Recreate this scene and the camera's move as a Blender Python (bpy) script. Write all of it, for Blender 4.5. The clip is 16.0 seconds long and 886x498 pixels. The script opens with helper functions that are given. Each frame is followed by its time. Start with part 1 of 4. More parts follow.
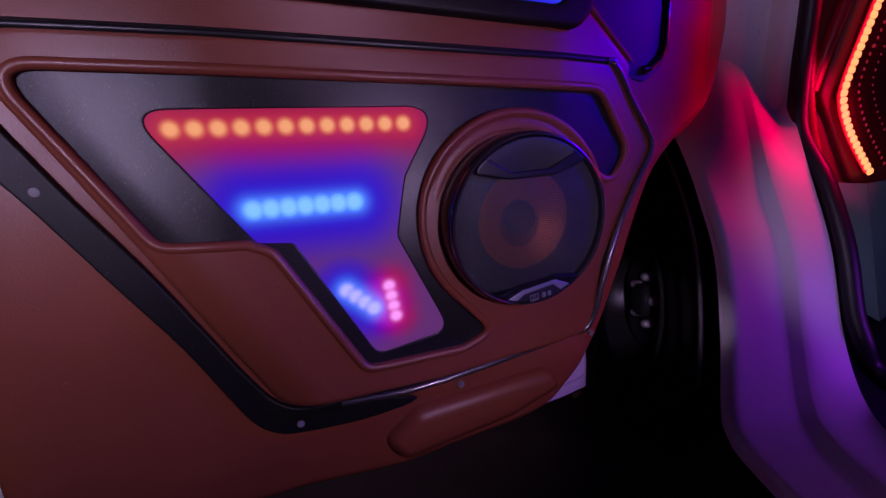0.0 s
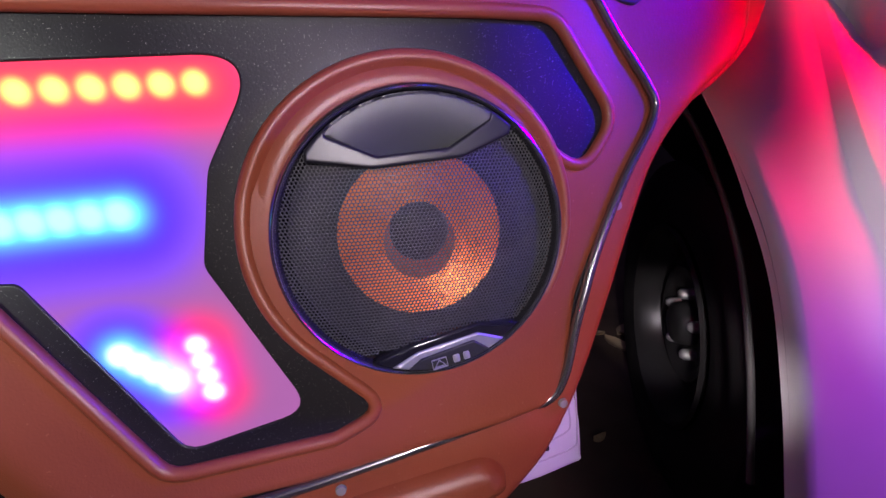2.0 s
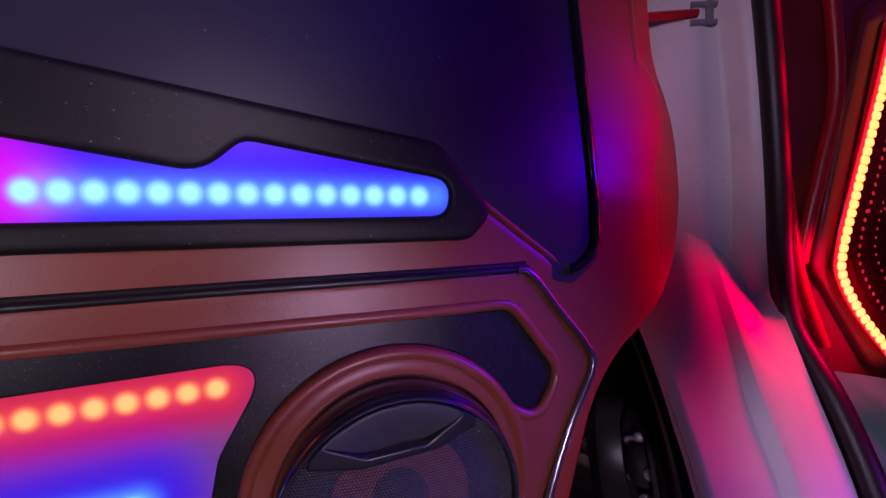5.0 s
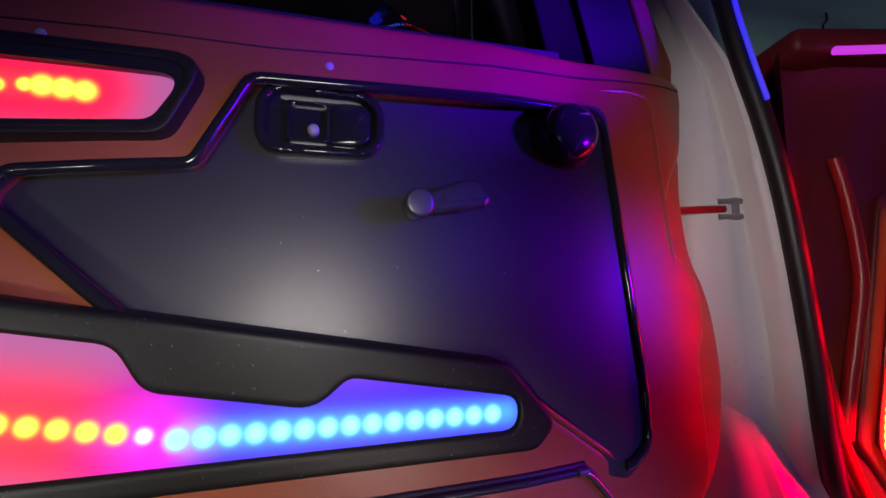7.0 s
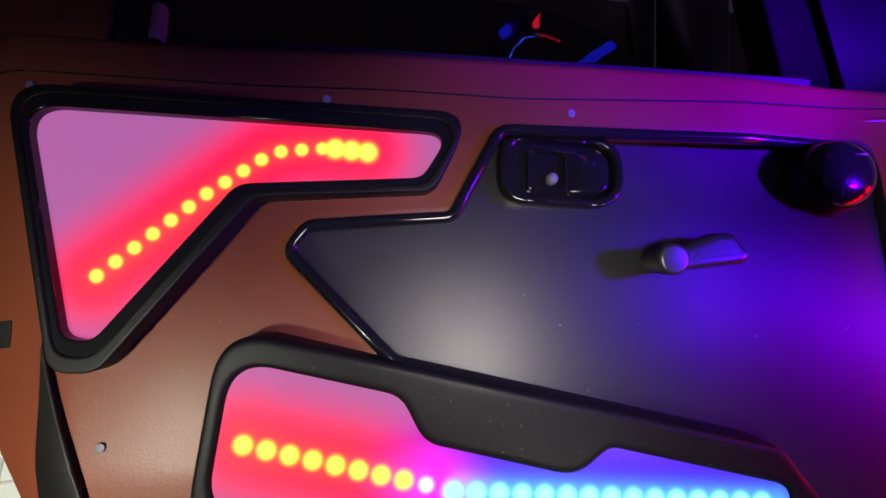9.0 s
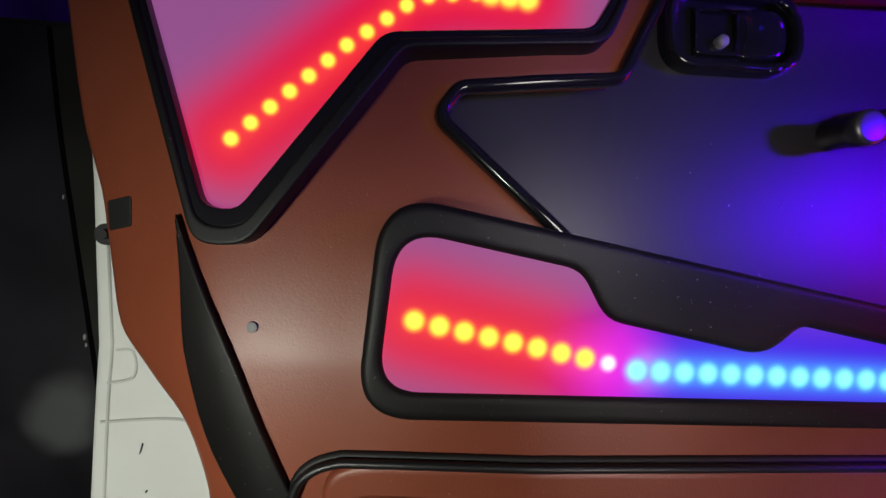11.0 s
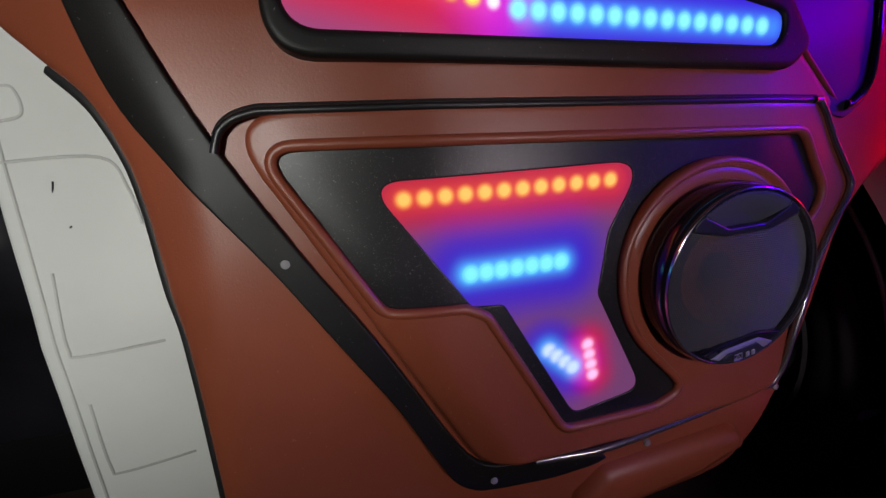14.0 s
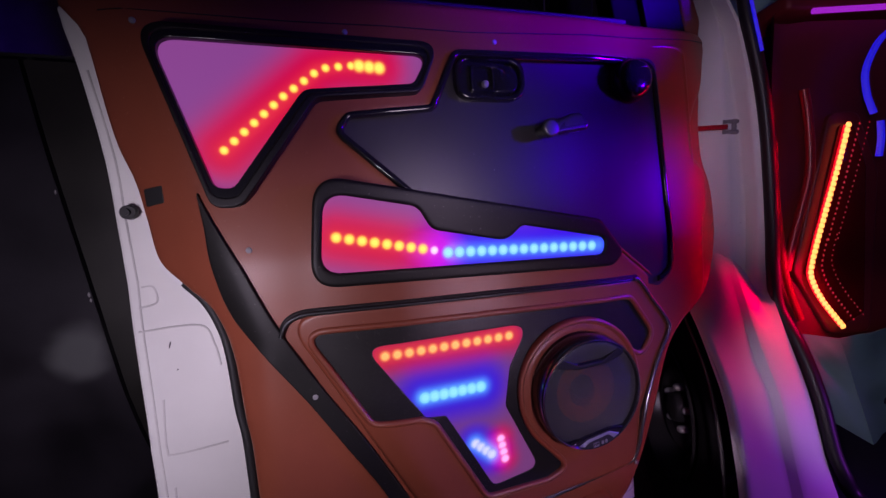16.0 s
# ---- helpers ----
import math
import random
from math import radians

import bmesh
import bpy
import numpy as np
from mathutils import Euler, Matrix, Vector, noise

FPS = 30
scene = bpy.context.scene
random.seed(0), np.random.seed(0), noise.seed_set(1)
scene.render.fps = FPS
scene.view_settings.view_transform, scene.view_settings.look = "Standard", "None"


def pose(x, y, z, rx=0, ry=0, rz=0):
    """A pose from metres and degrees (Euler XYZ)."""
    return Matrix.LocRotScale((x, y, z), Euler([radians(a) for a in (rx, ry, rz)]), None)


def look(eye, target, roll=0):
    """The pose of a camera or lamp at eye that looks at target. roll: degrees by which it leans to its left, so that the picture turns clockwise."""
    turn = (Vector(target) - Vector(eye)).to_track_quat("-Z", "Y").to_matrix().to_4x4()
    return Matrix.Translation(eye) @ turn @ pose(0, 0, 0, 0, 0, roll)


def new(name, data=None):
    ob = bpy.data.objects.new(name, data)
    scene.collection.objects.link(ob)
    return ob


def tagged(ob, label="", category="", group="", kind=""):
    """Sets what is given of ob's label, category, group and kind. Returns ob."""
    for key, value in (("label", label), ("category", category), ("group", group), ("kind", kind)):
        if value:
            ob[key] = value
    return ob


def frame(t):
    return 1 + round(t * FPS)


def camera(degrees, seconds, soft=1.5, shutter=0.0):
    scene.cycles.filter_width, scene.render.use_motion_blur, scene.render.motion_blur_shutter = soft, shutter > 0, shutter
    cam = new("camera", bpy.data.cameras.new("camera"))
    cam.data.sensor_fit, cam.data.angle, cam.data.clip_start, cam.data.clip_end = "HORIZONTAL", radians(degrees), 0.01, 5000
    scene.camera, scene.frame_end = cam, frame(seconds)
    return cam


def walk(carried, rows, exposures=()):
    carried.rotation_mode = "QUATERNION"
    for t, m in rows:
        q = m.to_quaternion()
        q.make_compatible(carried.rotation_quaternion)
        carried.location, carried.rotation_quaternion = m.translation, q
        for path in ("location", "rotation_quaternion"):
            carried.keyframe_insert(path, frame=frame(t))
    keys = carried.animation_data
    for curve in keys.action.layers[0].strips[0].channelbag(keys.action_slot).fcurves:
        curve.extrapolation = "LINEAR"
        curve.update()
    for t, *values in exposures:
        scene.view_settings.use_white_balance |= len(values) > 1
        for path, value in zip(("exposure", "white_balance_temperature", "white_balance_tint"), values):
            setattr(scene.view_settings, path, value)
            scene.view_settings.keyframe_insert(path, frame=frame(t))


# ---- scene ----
cam = camera(97.0, 16.0)
PATH = [
    (0, (0.005, -0.35, 0.649), (0.641, 1.486, 0.174), -0.6),
    (0.5, (0.067, -0.325, 0.631), (0.61, 1.543, 0.169), -2.0),
    (1, (0.121, -0.291, 0.631), (0.601, 1.59, 0.149), -2.6),
    (1.5, (0.147, -0.269, 0.626), (0.591, 1.625, 0.163), -3.3),
    (2, (0.168, -0.245, 0.63), (0.577, 1.658, 0.169), -3.1),
    (2.5, (0.182, -0.226, 0.622), (0.581, 1.682, 0.174), -3.0),
    (3, (0.171, -0.225, 0.62), (0.578, 1.686, 0.193), -2.6),
    (3.5, (0.174, -0.228, 0.657), (0.621, 1.685, 0.284), -2.4),
    (4, (0.187, -0.233, 0.698), (0.678, 1.682, 0.395), -2.0),
    (4.5, (0.179, -0.247, 0.742), (0.717, 1.667, 0.523), -1.6),
    (5, (0.159, -0.276, 0.775), (0.749, 1.632, 0.659), -1.4),
    (5.2, (0.154, -0.288, 0.789), (0.753, 1.619, 0.712), -1.1),
    (7.5, (0.073, -0.306, 0.92), (0.538, 1.629, 1.119), 1.0),
    (8, (0.035, -0.3, 0.931), (0.379, 1.662, 1.113), 1.6),
    (8.5, (0.005, -0.288, 0.939), (0.218, 1.692, 1.121), 2.2),
    (9, (-0.029, -0.281, 0.943), (0.092, 1.708, 1.108), 3.0),
    (11.5, (-0.156, -0.236, 0.85), (0.003, 1.752, 0.699), 2.6),
    (12, (-0.163, -0.24, 0.821), (0.064, 1.729, 0.549), 2.1),
    (12.5, (-0.16, -0.245, 0.788), (0.129, 1.696, 0.401), 1.2),
    (13, (-0.15, -0.252, 0.756), (0.19, 1.663, 0.29), 0.2),
    (13.5, (-0.142, -0.268, 0.711), (0.265, 1.638, 0.26), -0.9),
    (14, (-0.127, -0.292, 0.7), (0.323, 1.6, 0.234), -2.0),
    (14.5, (-0.104, -0.323, 0.719), (0.388, 1.572, 0.312), -2.8),
    (15, (-0.111, -0.362, 0.772), (0.423, 1.542, 0.473), -3.0),
    (15.5, (-0.126, -0.429, 0.815), (0.423, 1.485, 0.624), -2.6),
    (16, (-0.144, -0.5, 0.852), (0.397, 1.417, 0.672), -2.0),
]
# seconds, stops, kelvin, tint
EXPOSURES = [
    (0.0, -1.5, 5700, 104), (0.5, -0.7, 5800, 90), (1.0, 0.2, 6000, 68), (2.0, 0.64, 6300, 34), (3.5, 0.65, 6400, 30), (4.2, 0.25, 6400, 36), (5.0, -0.72, 6000, 84), (6.2, -0.3, 6500, 36),
    (7.5, 0.1, 6800, 26), (9.0, 0.05, 6800, 26), (11.5, -0.72, 6500, 28), (12.5, -0.78, 6400, 32), (13.5, -0.85, 6400, 33), (14.0, -0.85, 6400, 34), (14.6, -0.5, 6400, 42), (15.2, -1.0, 6300, 58), (16.0, -0.92, 6100, 76)]
walk(cam, [(t, look(eye, target, roll)) for t, eye, target, roll in PATH], EXPOSURES)

# ---- light ----
world = bpy.data.worlds.new("night")
scene.world = world
world.use_nodes = True
world.node_tree.nodes["Background"].inputs[0].default_value = (0.088, 0.072, 0.15, 1)
world.node_tree.nodes["Background"].inputs[1].default_value = 0.15


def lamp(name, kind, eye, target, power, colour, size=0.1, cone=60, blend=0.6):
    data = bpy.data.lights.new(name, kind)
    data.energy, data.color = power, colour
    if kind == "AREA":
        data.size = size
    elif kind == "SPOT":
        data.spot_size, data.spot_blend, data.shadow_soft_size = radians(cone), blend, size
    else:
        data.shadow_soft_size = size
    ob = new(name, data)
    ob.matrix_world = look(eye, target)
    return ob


# Unseen fixed spots stand in for one torch that moves about.
lamp("torch_left_fill", "SPOT", (-0.40, -0.53, 0.73), (-0.37, 0.0, 0.68), 16.5, (0.86, 1.0, 0.82), 0.03, 84, 1.0)
lamp("torch_speaker_fill", "SPOT", (0.18, -0.48, 0.67), (0.14, 0.0, 0.55), 5.1, (1.0, 0.97, 0.92), 0.02, 79, 0.8)
lamp("torch_board_fill", "SPOT", (0.06, -0.38, 0.90), (0.04, 0.0, 0.91), 5.4, (0.96, 1.0, 0.88), 0.08, 62, 1.0)
lamp("torch_pillar_fill", "SPOT", (0.10, -0.40, 0.95), (0.70, 0.04, 1.01), 3.6, (1.0, 0.99, 0.93), 0.02, 55, 0.8)
lamp("torch_low_fill", "SPOT", (-0.05, -0.45, 0.80), (0.80, -0.04, 0.52), 7.0, (1.0, 0.99, 0.93), 0.02, 26, 0.6)
lamp("torch_wheel_fill", "SPOT", (0.10, -0.42, 0.62), (0.665, 0.30, 0.31), 8.0, (1.0, 0.99, 0.93), 0.012, 14, 0.7)
# Unseen blue spots, set off the dash, carry its lights' glow.
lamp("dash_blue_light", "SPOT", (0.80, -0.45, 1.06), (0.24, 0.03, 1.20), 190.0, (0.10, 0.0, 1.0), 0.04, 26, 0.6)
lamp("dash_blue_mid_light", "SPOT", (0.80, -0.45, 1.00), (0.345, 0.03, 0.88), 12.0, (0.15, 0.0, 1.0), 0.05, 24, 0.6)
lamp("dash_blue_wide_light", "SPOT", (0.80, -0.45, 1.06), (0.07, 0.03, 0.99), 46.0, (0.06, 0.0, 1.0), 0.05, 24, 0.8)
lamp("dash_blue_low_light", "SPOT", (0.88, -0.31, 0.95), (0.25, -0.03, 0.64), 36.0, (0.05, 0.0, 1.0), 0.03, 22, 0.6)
# Blue spot added for the sail panel; it has no source there.
lamp("sail_blue_fill", "SPOT", (0.70, -0.45, 1.22), (0.415, 0.07, 1.25), 60.0, (0.06, 0.0, 1.0), 0.03, 17, 0.4)
for red_height, red_power in ((0.70, 0.45), (0.77, 0.55), (0.85, 0.85), (0.93, 0.75), (1.02, 0.5)):
    lamp("kick_red_light", "SPOT", (0.655, -0.070, red_height), (0.50, 0.03, red_height + 0.02), red_power, (1.0, 0.0, 0.006), 0.03, 104, 0.5)
lamp("kick_arch_light", "SPOT", (0.690, -0.125, 0.755), (0.60, 0.06, 0.60), 4.4, (1.0, 0.0, 0.05), 0.02, 82, 0.3)
# Unseen violet spot added to brighten the lower arch.
lamp("arch_violet_fill", "SPOT", (0.88, -0.80, 0.62), (0.58, -0.12, 0.42), 13.0, (0.60, 0.10, 1.0), 0.06, 33, 0.9)


# ---- materials ----
def link_all(tree, pairs):
    for a, b in pairs:
        tree.links.new(a, b)


def material(name, colour, rough=0.5, metal=0.0, vary=0.15, scale=60.0, bump=0.0, bump_scale=400.0, coat=0.0, spots=None, trans=0.0, spec=0.5):
    """Principled surface with large stains, fine grain, relief, and optional light specks."""
    m = bpy.data.materials.new(name)
    m.use_nodes = True
    t = m.node_tree
    n, b = t.nodes, t.nodes["Principled BSDF"]
    co = n.new("ShaderNodeTexCoord")
    big, fine = n.new("ShaderNodeTexNoise"), n.new("ShaderNodeTexNoise")
    big.inputs["Scale"].default_value, big.inputs["Detail"].default_value = scale / 8, 4
    fine.inputs["Scale"].default_value, fine.inputs["Detail"].default_value = bump_scale, 3
    ramp = n.new("ShaderNodeValToRGB")
    lo, hi = [c * (1 - vary) for c in colour], [min(1, c * (1 + vary)) for c in colour]
    ramp.color_ramp.elements[0].position, ramp.color_ramp.elements[1].position = 0.3, 0.7
    ramp.color_ramp.elements[0].color, ramp.color_ramp.elements[1].color = (*lo, 1), (*hi, 1)
    link_all(t, [(co.outputs["Object"], big.inputs["Vector"]), (co.outputs["Object"], fine.inputs["Vector"]), (big.outputs[0], ramp.inputs[0])])
    out = ramp.outputs[0]
    if spots:
        dots = n.new("ShaderNodeTexNoise")
        dots.inputs["Scale"].default_value, dots.inputs["Detail"].default_value = spots[1], 2
        cut = n.new("ShaderNodeValToRGB")
        cut.color_ramp.elements[0].position, cut.color_ramp.elements[1].position = spots[2], spots[2] + 0.05
        mix = n.new("ShaderNodeMix")
        mix.data_type = "RGBA"
        mix.inputs["B"].default_value = (*spots[0], 1)
        link_all(t, [(co.outputs["Object"], dots.inputs["Vector"]), (dots.outputs[0], cut.inputs[0]), (cut.outputs[0], mix.inputs["Factor"]), (out, mix.inputs["A"])])
        out = mix.outputs["Result"]
    t.links.new(out, b.inputs["Base Color"])
    rr = n.new("ShaderNodeMapRange")
    rr.inputs[3].default_value, rr.inputs[4].default_value = max(0.02, rough - 0.08), min(1, rough + 0.08)
    link_all(t, [(big.outputs[0], rr.inputs[0]), (rr.outputs[0], b.inputs["Roughness"])])
    b.inputs["Metallic"].default_value = metal
    b.inputs["Specular IOR Level"].default_value = spec
    b.inputs["Coat Weight"].default_value = coat
    b.inputs["Coat Roughness"].default_value = 0.08
    b.inputs["Transmission Weight"].default_value = trans
    if bump:
        bn = n.new("ShaderNodeBump")
        bn.inputs["Strength"].default_value, bn.inputs["Distance"].default_value = bump, 0.0006
        link_all(t, [(fine.outputs[0], bn.inputs["Height"]), (bn.outputs[0], b.inputs["Normal"])])
    return m


VINYL = material("brown_vinyl", (0.265, 0.062, 0.028), 0.38, vary=0.16, scale=46, bump=0.26, bump_scale=660, spots=((0.34, 0.11, 0.06), 300, 0.71))
BLACK = material("black_plastic", (0.0105, 0.0095, 0.009), 0.46, vary=0.35, bump=0.22, bump_scale=1000, spots=((0.13, 0.12, 0.12), 420, 0.71), spec=0.27)
DUSTY = material("dusty_black_plastic", (0.012, 0.011, 0.011), 0.36, vary=0.4, bump=0.22, bump_scale=850, spots=((0.21, 0.20, 0.18), 1080, 0.666), spec=0.42)
SATIN = material("dark_satin_board", (0.022, 0.021, 0.023), 0.41, vary=0.12, bump=0.15, bump_scale=700, spots=((0.4, 0.38, 0.36), 150, 0.77), spec=0.75)
GLOSS = material("gloss_black_plastic", (0.012, 0.012, 0.013), 0.13, vary=0.2, coat=0.4)
PIPE_SHEEN = material("piping_sheen", (0.26, 0.25, 0.235), 0.24, metal=0.85)
WHITE = material("white_car_paint", (0.74, 0.75, 0.71), 0.42, vary=0.05, coat=0.0, spots=((0.35, 0.30, 0.24), 55, 0.79))
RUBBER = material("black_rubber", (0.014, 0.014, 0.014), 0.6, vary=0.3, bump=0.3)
TYRE = material("tyre_rubber", (0.022, 0.021, 0.020), 0.6, vary=0.4, bump=0.4, bump_scale=300)
STEEL = material("black_steel", (0.05, 0.049, 0.047), 0.32, metal=0.2, vary=0.4)
CHROME = material("worn_chrome", (0.62, 0.62, 0.63), 0.22, metal=1.0, vary=0.15)
CONE = material("copper_cone", (0.85, 0.20, 0.045), 0.36, metal=0.7, vary=0.15)
MESH = material("grille_steel", (0.085, 0.084, 0.085), 0.34, metal=0.6)
CABIN = material("dark_red_plastic", (0.16, 0.014, 0.014), 0.45, vary=0.25)
SEALM = material("black_door_seal", (0.010, 0.010, 0.011), 0.45)
BAG = material("pale_plastic_film", (0.34, 0.74, 0.58), 0.35, vary=0.15, bump=0.6, bump_scale=60)
TOE_GREEN = material("dull_green_panel", (0.15, 0.33, 0.25), 0.4, vary=0.2, bump=0.4, bump_scale=60)
SCREW = material("grey_screw_cap", (0.25, 0.24, 0.24), 0.5, vary=0.3)
GROUND = material("dark_wet_earth", (0.14, 0.10, 0.07), 0.85, vary=0.5, scale=20, bump=1.0, bump_scale=60)
NUT = material("bare_steel_nut", (0.55, 0.54, 0.52), 0.35, metal=0.35, vary=0.2)
LEAFM = material("dry_leaf", (0.55, 0.42, 0.24), 0.7, vary=0.4)
VISOR = material("grey_satin_plastic", (0.07, 0.075, 0.068), 0.46, metal=0.4, vary=0.1)
SILVER = material("silvery_plastic", (0.36, 0.36, 0.35), 0.34, metal=0.5, vary=0.1)
CRANKM = material("worn_dark_chrome", (0.13, 0.125, 0.13), 0.30, metal=0.7, vary=0.2)
FELT = material("black_felt_channel", (0.006, 0.006, 0.006), 0.95, spec=0.1)
DARK_CHROME = material("dark_chrome_rim", (0.26, 0.26, 0.28), 0.18, metal=0.9)
WALLM = material("dark_stained_plaster", (0.20, 0.17, 0.145), 0.9, vary=0.6, scale=14, bump=0.5, bump_scale=80)
RED_MIRROR = material("dark_red_mirror", (0.10, 0.003, 0.003), 0.14, vary=0.2, coat=0.3)
# The kick leds' red glow is put into this base colour.
RED_LIT_TRIM = material("red_lit_trim", (0.42, 0.012, 0.012), 0.35, vary=0.15)
DULL = material("dull_black_plastic", (0.012, 0.012, 0.013), 0.38, vary=0.2)
SEAM_SHADE = material("seam_and_crease_shade", (0.56, 0.56, 0.53), 0.6, vary=0.3)


def blotched(name, colour, centre, reach, pale):
    """Dark paint with one pale soft patch: reflected light put into the colour."""
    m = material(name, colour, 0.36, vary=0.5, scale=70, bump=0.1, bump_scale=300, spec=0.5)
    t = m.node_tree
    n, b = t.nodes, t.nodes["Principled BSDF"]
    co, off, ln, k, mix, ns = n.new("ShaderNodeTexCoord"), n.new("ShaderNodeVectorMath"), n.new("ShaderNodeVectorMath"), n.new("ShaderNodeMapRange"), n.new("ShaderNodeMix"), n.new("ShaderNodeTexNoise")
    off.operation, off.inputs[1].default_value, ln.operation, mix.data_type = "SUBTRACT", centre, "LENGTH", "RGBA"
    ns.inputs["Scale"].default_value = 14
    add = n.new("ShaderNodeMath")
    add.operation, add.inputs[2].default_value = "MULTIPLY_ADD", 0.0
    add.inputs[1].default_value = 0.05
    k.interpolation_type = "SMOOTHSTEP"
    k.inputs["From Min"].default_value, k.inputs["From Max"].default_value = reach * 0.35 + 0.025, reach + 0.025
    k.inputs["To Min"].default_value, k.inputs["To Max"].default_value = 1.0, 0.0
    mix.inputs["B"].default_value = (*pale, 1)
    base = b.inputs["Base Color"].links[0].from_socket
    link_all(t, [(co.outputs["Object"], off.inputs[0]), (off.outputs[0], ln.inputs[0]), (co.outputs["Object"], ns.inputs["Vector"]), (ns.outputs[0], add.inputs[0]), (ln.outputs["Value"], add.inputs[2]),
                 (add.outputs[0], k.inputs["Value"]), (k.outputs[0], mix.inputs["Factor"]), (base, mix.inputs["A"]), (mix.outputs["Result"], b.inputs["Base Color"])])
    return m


DARK_PAINT = blotched("dark_car_paint", (0.017, 0.015, 0.019), (-0.535, 0.24, 0.655), 0.055, (0.10, 0.105, 0.105))
OLIVE_PAINT = material("dark_olive_paint", (0.017, 0.016, 0.013), 0.4, vary=0.5, scale=60, bump=0.1)
DUST_EDGE = material("dusty_rubber_edge", (0.06, 0.058, 0.054), 0.6, vary=0.5, scale=160)
CARPET = material("dark_carpet", (0.012, 0.012, 0.03), 0.9, bump=0.8)


def glow_material(name, reds, blues, mauve=1.0, core=(0.0, 0.0), wide=0.0105, gain=1.0, power=2.0):
    """Milky acrylic in front of LED strips: light fades with the distance from each strip (segments in x, z, reach)."""
    m = bpy.data.materials.new(name)
    m.use_nodes = True
    t = m.node_tree
    n, b = t.nodes, t.nodes["Principled BSDF"]
    co, sep = n.new("ShaderNodeTexCoord"), n.new("ShaderNodeSeparateXYZ")
    t.links.new(co.outputs["Object"], sep.inputs[0])

    def math_node(op, a, b2=None, c=None, clamp=False):
        k = n.new("ShaderNodeMath")
        k.operation, k.use_clamp = op, clamp
        for slot, v in enumerate((a, b2, c)):
            if v is None:
                continue
            if isinstance(v, (int, float)):
                k.inputs[slot].default_value = v
            else:
                t.links.new(v, k.inputs[slot])
        return k.outputs[0]

    def field(segments):
        total, hot = 0.0, 0.0
        for (x0, z0, x1, z1, s) in segments:
            dx, dz = x1 - x0, z1 - z0
            ll = dx * dx + dz * dz
            px, pz = math_node("SUBTRACT", sep.outputs[0], x0), math_node("SUBTRACT", sep.outputs[2], z0)
            h = math_node("MULTIPLY_ADD", px, dx / ll, math_node("MULTIPLY", pz, dz / ll), clamp=True)
            qx, qz = math_node("MULTIPLY_ADD", h, -dx, px), math_node("MULTIPLY_ADD", h, -dz, pz)
            d = math_node("SQRT", math_node("MULTIPLY_ADD", qx, qx, math_node("MULTIPLY", qz, qz)))
            near = math_node("EXPONENT", math_node("MULTIPLY", math_node("POWER", math_node("DIVIDE", d, s), power), -1.0))
            total = math_node("MAXIMUM", near, total)
            hot = math_node("MAXIMUM", hot, math_node("EXPONENT", math_node("MULTIPLY", math_node("POWER", math_node("DIVIDE", d, wide), 2.0), -1.0)))
        return total, hot

    r, rh = field(reds) if reds else (0.0, 0.0)
    bl, bh = field(blues) if blues else (0.0, 0.0)
    rest = math_node("SUBTRACT", 1.0, math_node("ADD", r, bl), clamp=True)
    mix = n.new("ShaderNodeCombineColor")

    def channel(kr, kb, hr, hb, km):
        v = math_node("ADD", math_node("MULTIPLY", r, kr), math_node("MULTIPLY", bl, kb))
        v = math_node("ADD", v, math_node("ADD", math_node("MULTIPLY", rh, hr * core[0]), math_node("MULTIPLY", bh, hb * core[1])))
        return math_node("ADD", v, math_node("MULTIPLY", rest, km * mauve))

    t.links.new(channel(1.15, 0.045, 0.5, 0.03, 0.41), mix.inputs[0])
    t.links.new(channel(0.0, 0.0, 0.12, 0.75, 0.12), mix.inputs[1])
    t.links.new(channel(0.05, 1.15, 0.02, 0.8, 0.36), mix.inputs[2])
    t.links.new(mix.outputs[0], b.inputs["Emission Color"])
    b.inputs["Emission Strength"].default_value = gain
    b.inputs["Base Color"].default_value = (0.04, 0.035, 0.04, 1)
    b.inputs["Roughness"].default_value = 0.5
    b.inputs["Specular IOR Level"].default_value = 0.15
    return m


def led_material(name, core, rim, radius=0.0075, bright=1.0):
    """A lit LED behind milky plastic: bright in the middle, fading to the strip's colour at the rim."""
    m = bpy.data.materials.new(name)
    m.use_nodes = True
    t = m.node_tree
    n, b = t.nodes, t.nodes["Principled BSDF"]
    co, ln, mix = n.new("ShaderNodeTexCoord"), n.new("ShaderNodeVectorMath"), n.new("ShaderNodeMix")
    flat, k = n.new("ShaderNodeVectorMath"), n.new("ShaderNodeMapRange")
    flat.operation, flat.inputs[1].default_value = "MULTIPLY", (1, 0, 1)
    ln.operation, mix.data_type = "LENGTH", "RGBA"
    k.interpolation_type = "SMOOTHERSTEP"
    k.inputs["From Min"].default_value, k.inputs["From Max"].default_value = radius * 0.14, radius * 0.98
    mix.inputs["A"].default_value, mix.inputs["B"].default_value = (*[c * bright for c in core], 1), (*rim, 1)
    link_all(t, [(co.outputs["Object"], flat.inputs[0]), (flat.outputs[0], ln.inputs[0]), (ln.outputs["Value"], k.inputs["Value"]), (k.outputs[0], mix.inputs["Factor"]), (mix.outputs["Result"], b.inputs["Emission Color"])])
    fade = n.new("ShaderNodeMath")
    fade.operation, fade.inputs[0].default_value = "SUBTRACT", 1.0
    link_all(t, [(k.outputs[0], fade.inputs[1]), (fade.outputs[0], b.inputs["Alpha"])])
    b.inputs["Emission Strength"].default_value = 1.0
    b.inputs["Base Color"].default_value = (0.04, 0.035, 0.04, 1)
    b.inputs["Roughness"].default_value = 0.5
